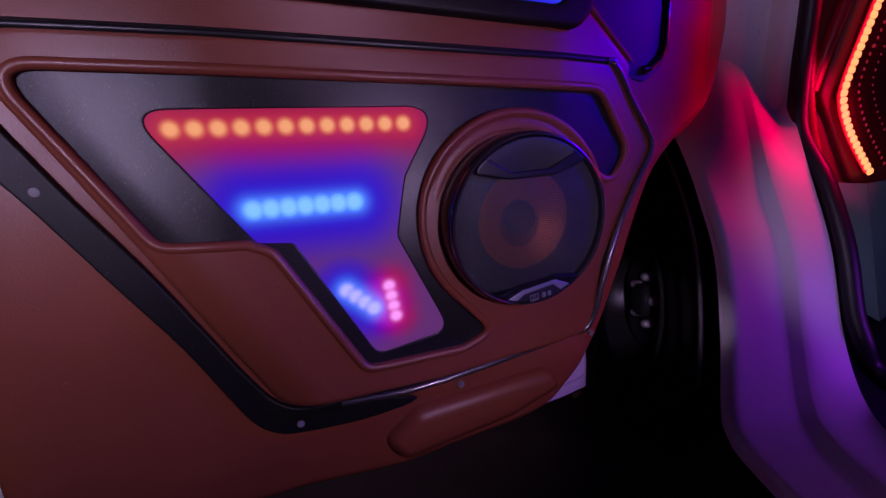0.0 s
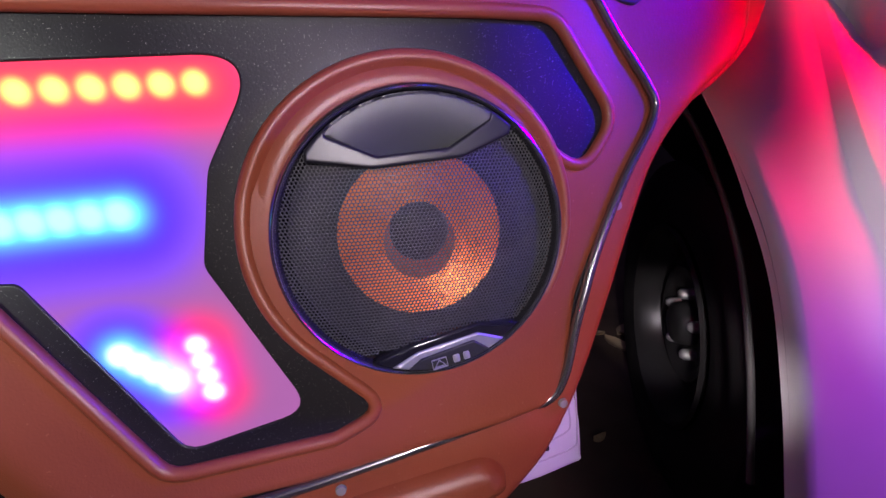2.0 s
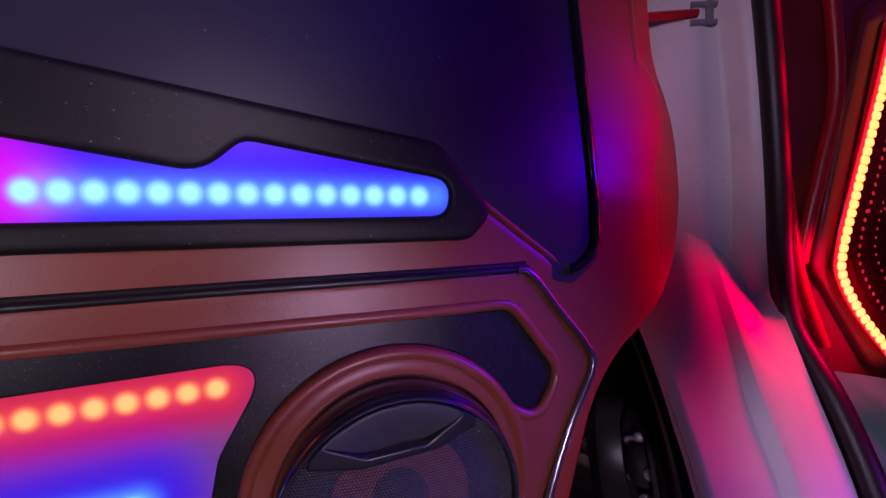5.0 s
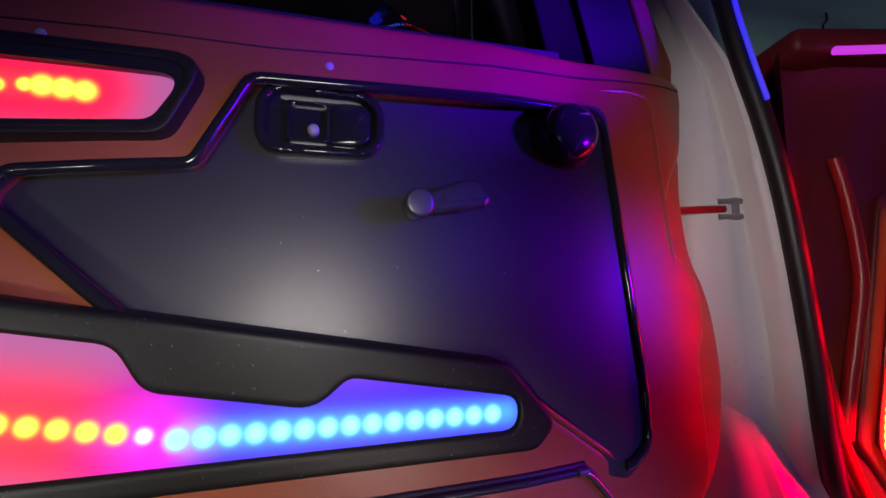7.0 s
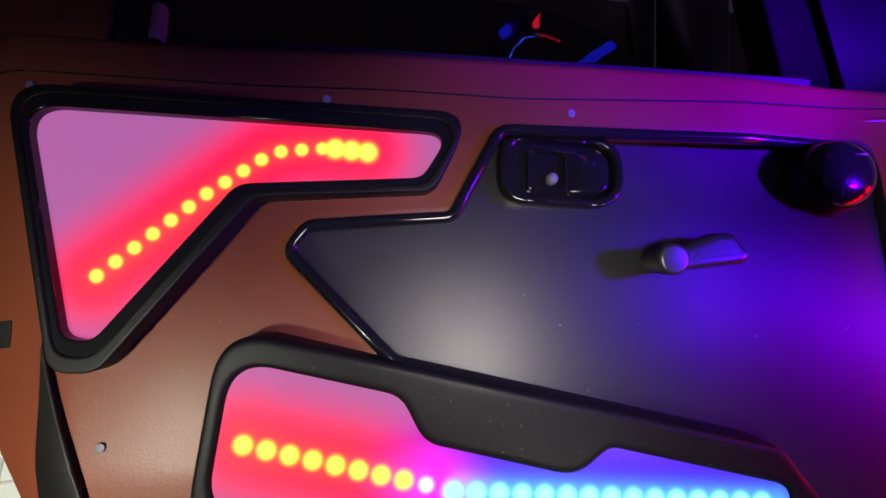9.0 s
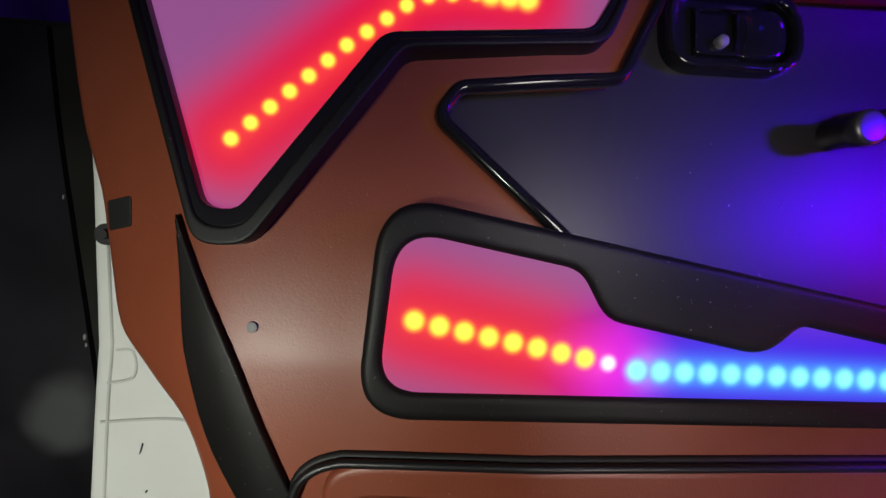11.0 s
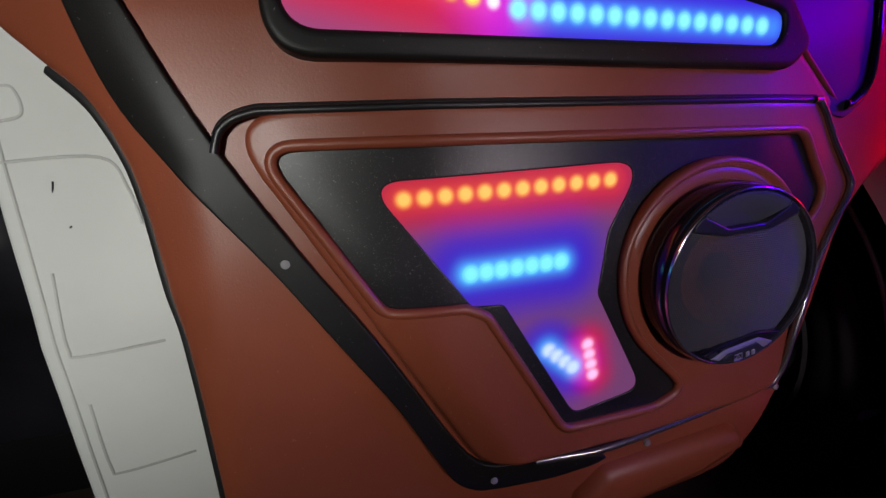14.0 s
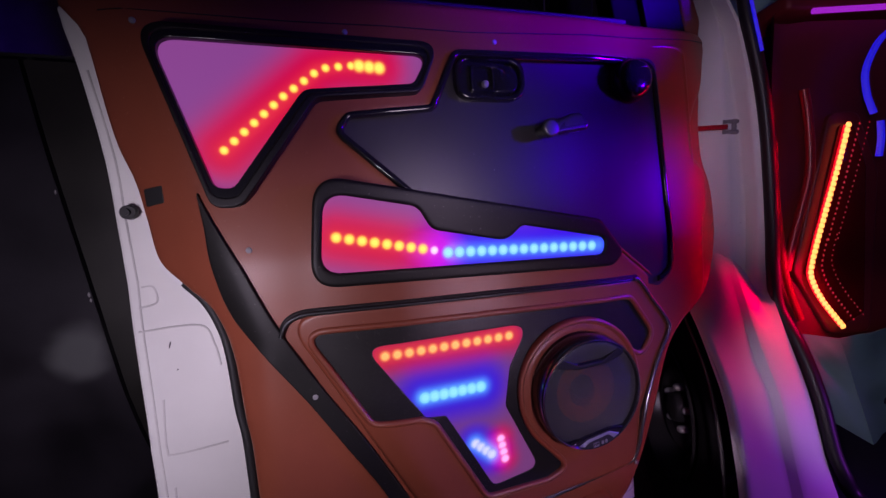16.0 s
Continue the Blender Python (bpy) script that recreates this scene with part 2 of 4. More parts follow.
    b.inputs["Specular IOR Level"].default_value = 0.15
    return m


def emitter(name, colour, gain):
    m = bpy.data.materials.new(name)
    m.use_nodes = True
    b = m.node_tree.nodes["Principled BSDF"]
    b.inputs["Emission Color"].default_value, b.inputs["Emission Strength"].default_value = (*colour, 1), gain
    b.inputs["Base Color"].default_value = (0.2, 0.2, 0.2, 1)
    return m


LED_RED = led_material("red_led", (2.6, 2.1, 0.12), (1.30, 0.16, 0.03))
LED_SOFT = led_material("soft_red_led", (2.1, 1.15, 0.18), (1.40, 0.14, 0.06))
LED_BLUE = led_material("blue_led", (0.36, 1.9, 2.1), (0.05, 0.55, 1.6))
LED_WHITE = led_material("white_led", (2.2, 1.9, 2.2), (1.3, 0.5, 1.2))
LED_SOFT_BLUE = led_material("soft_blue_led", (0.28, 1.8, 2.0), (0.06, 0.60, 1.75))
LED_PALE_RED = led_material("pale_red_led", (2.4, 1.1, 1.6), (1.35, 0.16, 0.20))
LED_PALE_BLUE = led_material("pale_blue_led", (1.0, 1.5, 2.4), (0.20, 0.36, 1.6))
LED_KICK = emitter("amber_red_led", (1.0, 0.48, 0.05), 3.6)
RED_TUBE = emitter("red_light_line", (1.0, 0.012, 0.006), 2.6)
MIRRORED_RED = emitter("mirrored_red_led", (1.0, 0.02, 0.01), 0.8)
CABIN_TUBE = emitter("cabin_reflect_line", (0.05, 0.02, 1.0), 2.5)
BLUE_TUBE = emitter("blue_light_line", (0.01, 0.01, 1.0), 0.7)
LED_ROOF_BLUE = emitter("small_blue_led", (0.04, 0.10, 1.0), 14.0)
LED_ROOF_RED = emitter("small_red_led", (1.0, 0.02, 0.05), 7.0)
LED_ROOF_WASH = emitter("blue_strip", (0.01, 0.02, 1.0), 5.0)
PINK_TUBE = emitter("pink_light_line", (0.6, 0.03, 0.75), 0.9)


# ---- building helpers ----
def part(name, bm, mat, parent, label="", at=None):
    """Links a bmesh as one mesh object under a thing or a part."""
    for e in bm.edges:
        if len(e.link_faces) == 2 and e.calc_face_angle(0) > radians(52):
            e.smooth = False
    for f in bm.faces:
        f.smooth = True
    me = bpy.data.meshes.new(name)
    bm.to_mesh(me)
    bm.free()
    me.materials.append(mat)
    ob = new(name, me)
    ob.parent = parent
    if at:
        ob.location = at
    return tagged(ob, label) if label else ob


def thing(name, label, category, kind="", group="", at=(0, 0, 0)):
    ob = new(name)
    ob.location = at
    ob.empty_display_size = 0.05
    return tagged(ob, label, category, group, kind)


def back(ob):
    """The offset of parts that are laid out in the room's own coordinates."""
    return tuple(-ob.location)


def rounded(corners, step=0.005):
    """A closed outline from corners (x, z, radius)."""
    pts, n = [], len(corners)
    for k in range(n):
        p = Vector(corners[k][:2])
        r = corners[k][2] if len(corners[k]) > 2 else 0
        a, c = Vector(corners[k - 1][:2]), Vector(corners[(k + 1) % n][:2])
        u, v = (a - p), (c - p)
        lu, lv = u.length, v.length
        if r <= 0 or lu < 1e-6 or lv < 1e-6:
            pts.append(p)
            continue
        u, v = u / lu, v / lv
        ang = math.acos(max(-1, min(1, u.dot(v))))
        cut = min(r / max(math.tan(ang / 2), 1e-3), 0.48 * lu, 0.48 * lv)
        s, e = p + u * cut, p + v * cut
        m = max(3, int(cut * 2 / step))
        for q in range(m + 1):
            w = q / m
            pts.append(s * (1 - w) ** 2 + p * 2 * w * (1 - w) + e * w * w)
    out = []
    for k in range(len(pts)):
        a, b = pts[k], pts[(k + 1) % len(pts)]
        m = max(1, int((b - a).length / (step * 2)))
        out += [a.lerp(b, q / m) for q in range(m)]
    clean = [p for k, p in enumerate(out) if (p - out[k - 1]).length > 1e-4]
    area = sum(a.x * b.y - b.x * a.y for a, b in zip(clean, clean[1:] + clean[:1]))
    return clean if area > 0 else clean[::-1]


def within(pts, loop):
    lp = np.array(loop)
    a, b = lp, np.roll(lp, -1, 0)
    x, z = pts[:, :1], pts[:, 1:]
    hit = ((a[:, 1] > z) != (b[:, 1] > z)) & (x < (b[:, 0] - a[:, 0]) * (z - a[:, 1]) / (b[:, 1] - a[:, 1] + 1e-12) + a[:, 0])
    return hit.sum(1) % 2 == 1


def inset(loop, d):
    """The loop moved inwards (counterclockwise loop) by d."""
    out, n = [], len(loop)
    for k in range(n):
        t = (loop[(k + 1) % n] - loop[k - 1]).normalized()
        out.append(loop[k] + Vector((-t.y, t.x)) * d)
    return out


def clamp01(v):
    return max(0.0, min(1.0, v))


def base0_y(x, z):
    """The door trim's gently curved face: back at the top, at the rear wing and at the hinge edge."""
    y = 0.006 + 0.107 * max(0.0, z - 0.80) - 0.03 * max(0.0, 0.65 - z)
    y += 0.008 * clamp01((-0.06 - x) / 0.12) + 0.01 * clamp01((x - 0.25) / 0.1)
    d = max(0.0, -0.222 - 0.33 * max(0.0, z - 0.7) - x)
    y += 0.6 * d * d / (d + 0.035)
    if x > 0.385:
        y += 0.017 * ((x - 0.385) / 0.122) ** 3
    return y


def base_y(x, z):
    """The same with the swelling round the foot of the speaker panel."""
    side = clamp01((x - 0.24) / 0.07) * clamp01((0.68 - z) / 0.15)
    foot = clamp01((0.475 - z) / 0.05) * clamp01((x + 0.02) / 0.1)
    return base0_y(x, z) - 0.012 * max(side, foot)


def pod_y(x, z):
    """The lower panel stands proud, more so towards its foot."""
    d = clamp01(((x + 0.212) * 0.867 + (z - 0.72) * 0.499) / 0.045)
    return base0_y(x, z) - 0.003 - min(0.015, 0.002 + 0.055 * max(0.0, 0.68 - z)) * d * d * (3 - 2 * d)


def mid_y(x, z):
    return 0.0


from mathutils.geometry import delaunay_2d_cdt


def resample(loop, most=0.0045):
    """The loop with no segment longer than the given length."""
    out = []
    for p, q in zip(loop, loop[1:] + loop[:1]):
        m = max(1, math.ceil((q - p).length / most))
        out += [p.lerp(q, k / m) for k in range(m)]
    return out


def sheet(outer, holes=(), proud=0.0, r=0.003, depth=0.01, step=0.014, yf=base_y):
    """A curved board seen from -y with rounded rims: outline and holes in x, z."""
    outer, holes = resample(outer), [resample(h) for h in holes]
    loops = [outer] + [h[::-1] for h in holes]
    pts, rise, edges = [], [], []
    for lp in loops:
        s, n = len(pts), len(lp)
        pts += lp
        rise += [r] * n
        edges += [(s + k, s + (k + 1) % n) for k in range(n)]
    rim = np.array(pts)
    extra = []
    if r > 0:
        for lp in loops:
            for d, y in ((0.3 * r, 0.29 * r), (r, 0.0), (1.7 * r, 0.0)):
                extra += [(p, y) for p in inset(lp, d)]
    x0, z0 = rim.min(0)
    x1, z1 = rim.max(0)
    gx, gz = np.meshgrid(np.arange(x0, x1, step), np.arange(z0, z1, step))
    grid = np.c_[gx.ravel(), gz.ravel()]
    if len(grid):
        dist = np.min(np.linalg.norm(grid[:, None] - rim[None], axis=2), axis=1)
        grid = grid[dist > max(0.5 * step, 2.0 * r)]
    extra += [(Vector(p), 0.0) for p in grid]
    pts = pts + [p for p, _ in extra]
    rise = rise + [y for _, y in extra]
    vs, _, fs, orig, _, _ = delaunay_2d_cdt([Vector(p) for p in pts], edges, [], 0, 1e-6)
    tri = np.array([[vs[i][:] for i in f[:3]] for f in fs])
    mid = tri.mean(1)
    keep = within(mid, outer)
    for h in holes:
        keep &= ~within(mid, h)
    bm = bmesh.new()
    made = {}

    def vert(i):
        if i not in made:
            x, z = vs[i]
            up = min((rise[o] for o in orig[i]), default=0.0)
            made[i] = bm.verts.new((x, yf(x, z) - proud + up, z))
        return made[i]

    for f, k in zip(fs, keep):
        if k:
            bm.faces.new([vert(i) for i in f])
    bm.verts.ensure_lookup_table()
    open_edges = [e for e in bm.edges if len(e.link_faces) == 1]
    back = {}
    for e in open_edges:
        quad = []
        for v in e.verts:
            if v not in back:
                back[v] = bm.verts.new((v.co.x, v.co.y + depth, v.co.z))
        a, b = e.verts
        bm.faces.new((a, b, back[b], back[a]))
    bmesh.ops.recalc_face_normals(bm, faces=bm.faces)
    return bm


def tube(path, r, sides=8, closed=False):
    """A round bar along 3D points."""
    bm = bmesh.new()
    path = [Vector(p) for p in path]
    rings, n = [], len(path)
    prev = None
    for k, p in enumerate(path):
        a = path[k - 1] if k or closed else p
        b = path[(k + 1) % n] if k < n - 1 or closed else p
        t = (b - a).normalized()
        u = t.cross(Vector((0, 1, 0)))
        u = u.normalized() if u.length > 1e-3 else (prev or Vector((1, 0, 0)))
        prev = u
        w = u.cross(t)
        rings.append([bm.verts.new(p + (u * math.cos(q) + w * math.sin(q)) * r) for q in (2 * math.pi * j / sides for j in range(sides))])
    for k in range(n if closed else n - 1):
        a, b = rings[k], rings[(k + 1) % n]
        for j in range(sides):
            bm.faces.new((a[j], a[(j + 1) % sides], b[(j + 1) % sides], b[j]))
    if not closed:
        bm.faces.new(rings[0][::-1])
        bm.faces.new(rings[-1])
    bmesh.ops.recalc_face_normals(bm, faces=bm.faces)
    return bm


def turned(profile, sides=48, axis="Y", arc=(0, 360)):
    """A turned body: profile of (radius, height) round the y axis (height goes to -y) or the x axis."""
    bm = bmesh.new()
    full = arc[1] - arc[0] >= 360
    cols = sides if full else sides + 1
    rings = []
    for r, h in profile:
        ring = []
        for k in range(cols):
            a = radians(arc[0] + (arc[1] - arc[0]) * k / sides)
            c, s = r * math.cos(a), r * math.sin(a)
            ring.append(bm.verts.new((c, -h, s) if axis == "Y" else (h, c, s)))
        rings.append(ring)
    for a, b in zip(rings, rings[1:]):
        for k in range(sides):
            j = (k + 1) % cols
            bm.faces.new((a[k], a[j], b[j], b[k]))
    bmesh.ops.remove_doubles(bm, verts=bm.verts, dist=1e-5)
    bmesh.ops.recalc_face_normals(bm, faces=bm.faces)
    return bm


def grid_surface(rows, thick=0.0):
    """A surface through rows of 3D points, with thickness if given."""
    bm = bmesh.new()
    vs = [[bm.verts.new(p) for p in row] for row in rows]
    for a, b in zip(vs, vs[1:]):
        for k in range(len(a) - 1):
            bm.faces.new((a[k], a[k + 1], b[k + 1], b[k]))
    bmesh.ops.recalc_face_normals(bm, faces=bm.faces)
    if thick:
        bmesh.ops.solidify(bm, geom=bm.faces[:], thickness=thick)
    return bm


def box(size, r=0.003, segments=2):
    bm = bmesh.new()
    bmesh.ops.create_cube(bm, size=1)
    bmesh.ops.scale(bm, vec=size, verts=bm.verts)
    bmesh.ops.bevel(bm, geom=bm.edges[:], offset=r, segments=segments, profile=0.5, affect="EDGES")
    return bm


def smooth_path(pts, n=8, closed=False):
    """Catmull-Rom through 3D points."""
    pts = [Vector(p) for p in pts]
    out, m = [], len(pts)
    for k in range(m if closed else m - 1):
        p0 = pts[k - 1] if k or closed else pts[0]
        p1, p2 = pts[k], pts[(k + 1) % m]
        p3 = pts[(k + 2) % m] if k + 2 < m or closed else p2
        for q in range(n):
            t = q / n
            out.append(0.5 * (2 * p1 + (p2 - p0) * t + (2 * p0 - 5 * p1 + 4 * p2 - p3) * t * t + (3 * p1 - p0 - 3 * p2 + p3) * t ** 3))
    if not closed:
        out.append(pts[-1])
    return out


def flat_smooth(pts, n=6):
    """A smooth closed outline in x, z through points."""
    out = [Vector((p.x, p.z)) for p in smooth_path([(x, 0, z) for x, z in pts], n, True)]
    area = sum(a.x * b.y - b.x * a.y for a, b in zip(out, out[1:] + out[:1]))
    return out if area > 0 else out[::-1]


CAR_FORWARD = Vector((0.2496, 0.9684, 0))
CAR_INWARD = Vector((0.9684, -0.2496, 0))


def car(f, i, z):
    """A point from metres ahead, metres inwards from the arch lip, and height."""
    return Vector((0.488, 0.061, z)) + CAR_FORWARD * f + CAR_INWARD * i


CAR_TURN = Matrix((( *CAR_INWARD, 0), (*CAR_FORWARD, 0), (0, 0, 1, 0), (0, 0, 0, 1))).transposed()

# ---- ground ----
GZ = 0.03
bm = bmesh.new()
bmesh.ops.create_grid(bm, x_segments=120, y_segments=120, size=3.0)
for v in bm.verts:
    v.co.z = 0.012 * noise.noise(v.co * 3) + 0.006 * noise.noise(v.co * 14)
rim_ground = [e for e in bm.edges if len(e.link_faces) == 1]
grown = bmesh.ops.extrude_edge_only(bm, edges=rim_ground)
for v in grown["geom"]:
    if isinstance(v, bmesh.types.BMVert):
        v.co.x, v.co.y, v.co.z = v.co.x * 100, v.co.y * 100, 0
ground = part("ground", bm, GROUND, None, "dark damp earth ground at night", (0, 0, GZ))
tagged(ground, "dark damp earth ground at night", "ground", kind="structure")

# Wall added as a dark backdrop that catches spill light.
wall = part("backdrop_wall", box((16.0, 0.2, 3.2), 0.01), WALLM, None, "", (0, 2.6, GZ + 1.55))
tagged(wall, "dark wall added as a backdrop behind the van", "wall", kind="structure")

# ---- dark car parked behind the door ----
def parked_car():
    near = thing("parked_car", "dark parked car with a panel gap behind the door", "car", at=(-1.0, 0.30, GZ))

    def side(x, z):
        return 0.240 + 0.10 * max(0.0, z - 0.95) ** 1.4 + 0.5 * max(0.0, 0.60 - z) ** 1.6

    def gap(z):
        return -0.386 - 0.168 * z

    def skin(name, left, right, z0, z1, mat, label):
        rows = []
        for z in np.linspace(z0, z1, 30):
            rows.append([(x, side(x, z), z) for x in np.linspace(left(z), right(z), 14)])
        part(name, grid_surface(rows, -0.012), mat, near, label, back(near))

    skin("rear_door", lambda z: -1.75, lambda z: gap(z) - 0.003, 0.34, 1.10, DARK_PAINT, "dark painted door with a pale reflected patch")
    skin("front_door", lambda z: gap(z) + 0.003, lambda z: -0.12, 0.34, 1.10, OLIVE_PAINT, "dark olive painted door")
    skin("sill", lambda z: -1.75, lambda z: -0.12, 0.20, 0.335, RUBBER, "black sill")
    rows = [[(x, side(x, z) + 0.03, z) for x in np.linspace(-1.75, -0.12, 6)] for z in np.linspace(0.30, 1.12, 8)]
    part("inner_frame", grid_surface(rows, -0.004), RUBBER, near, "", back(near))
    # Pale beads beside the panel gap: glints put into shape and colour.
    for z, r in ((0.744, 0.0022), (0.735, 0.0016), (0.905, 0.0018)):
        bmx = bmesh.new()
        bmesh.ops.create_icosphere(bmx, subdivisions=1, radius=r)
        for v in bmx.verts:
            v.co = Vector((v.co.x, v.co.y * 0.5, v.co.z * 2.2)) + Vector((gap(z) - 0.006, side(0, z) - 0.0005, z))
        part("chip_or_glint", bmx, SCREW, near, "pale bead standing for a glint", back(near))
    for x in (-1.45,):
        bmx = turned([(0.0, -0.03), (0.17, -0.03), (0.19, -0.05), (0.26, -0.05), (0.285, -0.03), (0.285, 0.12), (0.0, 0.12)], 40)
        part("wheel", bmx, TYRE, near, "", tuple(Vector((x, 0.42, GZ + 0.285)) - near.location))


parked_car()

# ---- van: its open door ----
van = thing("van", "white van with its brown-trimmed door wide open at night", "van")


shell_outline = flat_smooth([(-0.456, 1.11), (-0.443, 1.05), (-0.426, 0.94), (-0.420, 0.85), (-0.414, 0.75), (-0.405, 0.65), (-0.396, 0.56), (-0.390, 0.43), (-0.385, 0.36), (-0.372, 0.315), (-0.2, 0.300), (0.10, 0.296), (0.285, 0.296), (0.364, 0.308), (0.371, 0.310), (0.3725, 0.317), (0.369, 0.36), (0.36, 0.42), (0.37, 0.55), (0.42, 0.66), (0.52, 0.74), (0.535, 0.8), (0.51, 0.92), (0.475, 1.0), (0.475, 1.10), (0.45, 1.14), (0.0, 1.13), (-0.40, 1.131), (-0.452, 1.129)], 5)


def shell_y(x, z):
    y = 0.090 + 0.033 * clamp01((z - 0.55) / 0.22)
    if x > 0:
        y -= 0.022 * min(1, x / 0.25)
    return y


door = part("door", sheet(shell_outline, (), 0, 0.004, 0.05, 0.02, shell_y), WHITE, van, "open white sheet metal door with brown vinyl trim")


def panel_lamp(label, base):
    """A lit panel set into the door, standing on its lower edge."""
    return thing("panel_lamp", label, "lamp", group="lit panels of the door", at=base)


panel_outline = flat_smooth([
    (-0.425, 1.126), (-0.407, 1.07), (-0.388, 0.958), (-0.368, 0.90), (-0.359, 0.85), (-0.350, 0.805), (-0.321, 0.773), (-0.290, 0.741),
    (-0.272, 0.685), (-0.263, 0.605), (-0.256, 0.555), (-0.250, 0.437), (-0.247, 0.350), (-0.228, 0.324), (-0.15, 0.322), (-0.042, 0.329), (0.06, 0.335), (0.134, 0.345),
    (0.233, 0.360), (0.280, 0.390), (0.305, 0.421), (0.329, 0.469), (0.364, 0.563), (0.390, 0.622), (0.426, 0.663), (0.462, 0.690),
    (0.473, 0.712), (0.4735, 0.735), (0.470, 0.770), (0.4685, 0.805), (0.472, 0.828), (0.482, 0.846), (0.4885, 0.872), (0.487, 0.898), (0.474, 0.918), (0.455, 0.936), (0.4505, 0.955),
    (0.4535, 0.985), (0.468, 1.020), (0.490, 1.052), (0.506, 1.10), (0.511, 1.146), (0.40, 1.148), (0.10, 1.140), (-0.20, 1.131)], 5)
inset_outline = rounded([(-0.130, 0.960, 0.012), (-0.116, 0.981, 0.012), (-0.004, 0.994, 0.012), (0.032, 1.072, 0.016), (0.376, 1.086, 0.026), (0.390, 0.752, 0.026), (0.366, 0.732, 0.012), (0.24, 0.822, 0.004), (-0.028, 0.870, 0.006)])
part("trim_panel", sheet(panel_outline, [inset_outline], 0, 0.006, 0.045, 0.009), VINYL, door, "brown vinyl door trim panel")

return_outline = flat_smooth([(0.415, 0.664), (0.430, 0.664), (0.480, 0.700), (0.503, 0.732), (0.518, 0.775), (0.524, 0.83), (0.518, 0.872), (0.504, 0.900), (0.489, 0.922), (0.482, 0.950), (0.483, 1.00), (0.492, 1.045), (0.475, 1.050), (0.440, 1.000), (0.437, 0.95), (0.458, 0.90), (0.455, 0.82), (0.455, 0.73)], 4)
part("trim_return", sheet(return_outline, (), -0.003, 0.003, 0.035, 0.008, lambda x, z: base_y(x, z) + 0.06 * max(0.0, x - 0.45)), VINYL, door, "brown vinyl turned edge")


def floor_y(x, z):
    return 0.006 + 0.107 * max(0.0, z - 0.80) + 0.017 - 0.009 * clamp01((x - 0.24) / 0.13)


part("inset_board", sheet(rounded([(-0.145, 0.85, 0.01), (-0.145, 0.995, 0.01), (0.02, 1.09, 0.01), (0.383, 1.093, 0.02), (0.396, 0.744, 0.03), (0.366, 0.722, 0.01)]), (), 0, 0.001, 0.006, 0.03, floor_y), SATIN, door, "dark satin recessed board")


def rim_path(outline, lift, yf=base_y):
    return [(p.x, yf(p.x, p.y) - lift, p.y) for p in outline]


cut = [k for k, p in enumerate(inset_outline) if 0.235 < p.x < 0.361 and 0.73 < p.y < 0.826 - (p.x - 0.235) * 0.5]
bead = inset_outline[max(cut) + 1:] + inset_outline[:min(cut)]
part("inset_edge", tube(rim_path([inset_outline[k] for k in cut], -0.002), 0.003), VINYL, door)
part("inset_piping", tube(rim_path(bead, 0.0015), 0.0052, 8), GLOSS, door, "glossy black edge piping")
# outer ridge beside the hinge edge
ridge = smooth_path([(0.335, 0, 1.108), (0.375, 0, 1.113), (0.415, 0, 1.117), (0.440, 0, 1.112), (0.446, 0, 1.09), (0.447, 0, 1.02), (0.448, 0, 0.964), (0.452, 0, 0.90)], 6)
part("corner_ridge", tube([(p.x, base_y(p.x, p.z) + 0.0024 + 0.003 * clamp01((0.42 - p.x) / 0.08) + 0.003 * clamp01((0.94 - p.z) / 0.05), p.z) for p in ridge], 0.0042), VINYL, door)

# belt
crease = [(x, base_y(x, 1.10) - 0.0002, 1.0955 + 0.006 * (x + 0.39) / 0.4 + 0.022 * max(0, x - 0.05) / 0.4) for x in np.linspace(-0.385, 0.50, 40)]
part("belt_crease", tube(crease, 0.0008, 6), RUBBER, door)
rows = []
for x in np.linspace(-0.42, 0.505, 40):
    z = 1.127 + 0.020 * (x + 0.42) / 0.92
    y = base_y(max(-0.33, min(x, 0.40)), z)
    y += 0.06 * clamp01((x - 0.40) / 0.1)
    rows.append([(x, y + 0.002, z - 0.003), (x, y + 0.006, z + 0.003), (x, y + 0.016, z + 0.006), (x, y + 0.045, z + 0.008), (x, y + 0.05, z - 0.02)])
part("belt_ledge", grid_surface(rows), VINYL, door)
rows = []
for x in np.linspace(-0.29, 0.335, 30):
    z = 1.136 + 0.012 * (x + 0.29) / 0.62
    rows.append([(x, 0.058, z - 0.006), (x, 0.057, z + 0.006), (x, 0.062, z + 0.010), (x, 0.078, z + 0.010), (x, 0.084, z - 0.01)])
part("window_seal", grid_surface(rows), SEALM, door, "black rubber window seal")

# mid light panel
mid_outline = rounded([(-0.173, 0.765, 0.034), (-0.162, 0.905, 0.036), (0.243, 0.836, 0.02), (0.286, 0.785, 0.014), (0.266, 0.764, 0.018)])
mid_window = rounded([(-0.159, 0.783, 0.024), (-0.151, 0.882, 0.026), (-0.036, 0.862, 0.022), (-0.018, 0.831, 0.024), (0.090, 0.811, 0.03), (0.114, 0.832, 0.014), (0.250, 0.808, 0.014), (0.248, 0.783, 0.014)])
mid_panel = panel_lamp("long milky acrylic panel lit red and blue in black surround", (0.05, 0.0, 0.765))
part("surround", sheet(mid_outline, [mid_window], 0.003, 0.004, 0.03, 0.014, mid_y), BLACK, mid_panel, "black plastic light surround", back(mid_panel))
MID = glow_material("mid_acrylic", [(-0.139, 0.827, -0.020, 0.804, 0.037)], [(0.012, 0.800, 0.240, 0.797, 0.050)], 1.0, (0.5, 0.65), power=2.8)
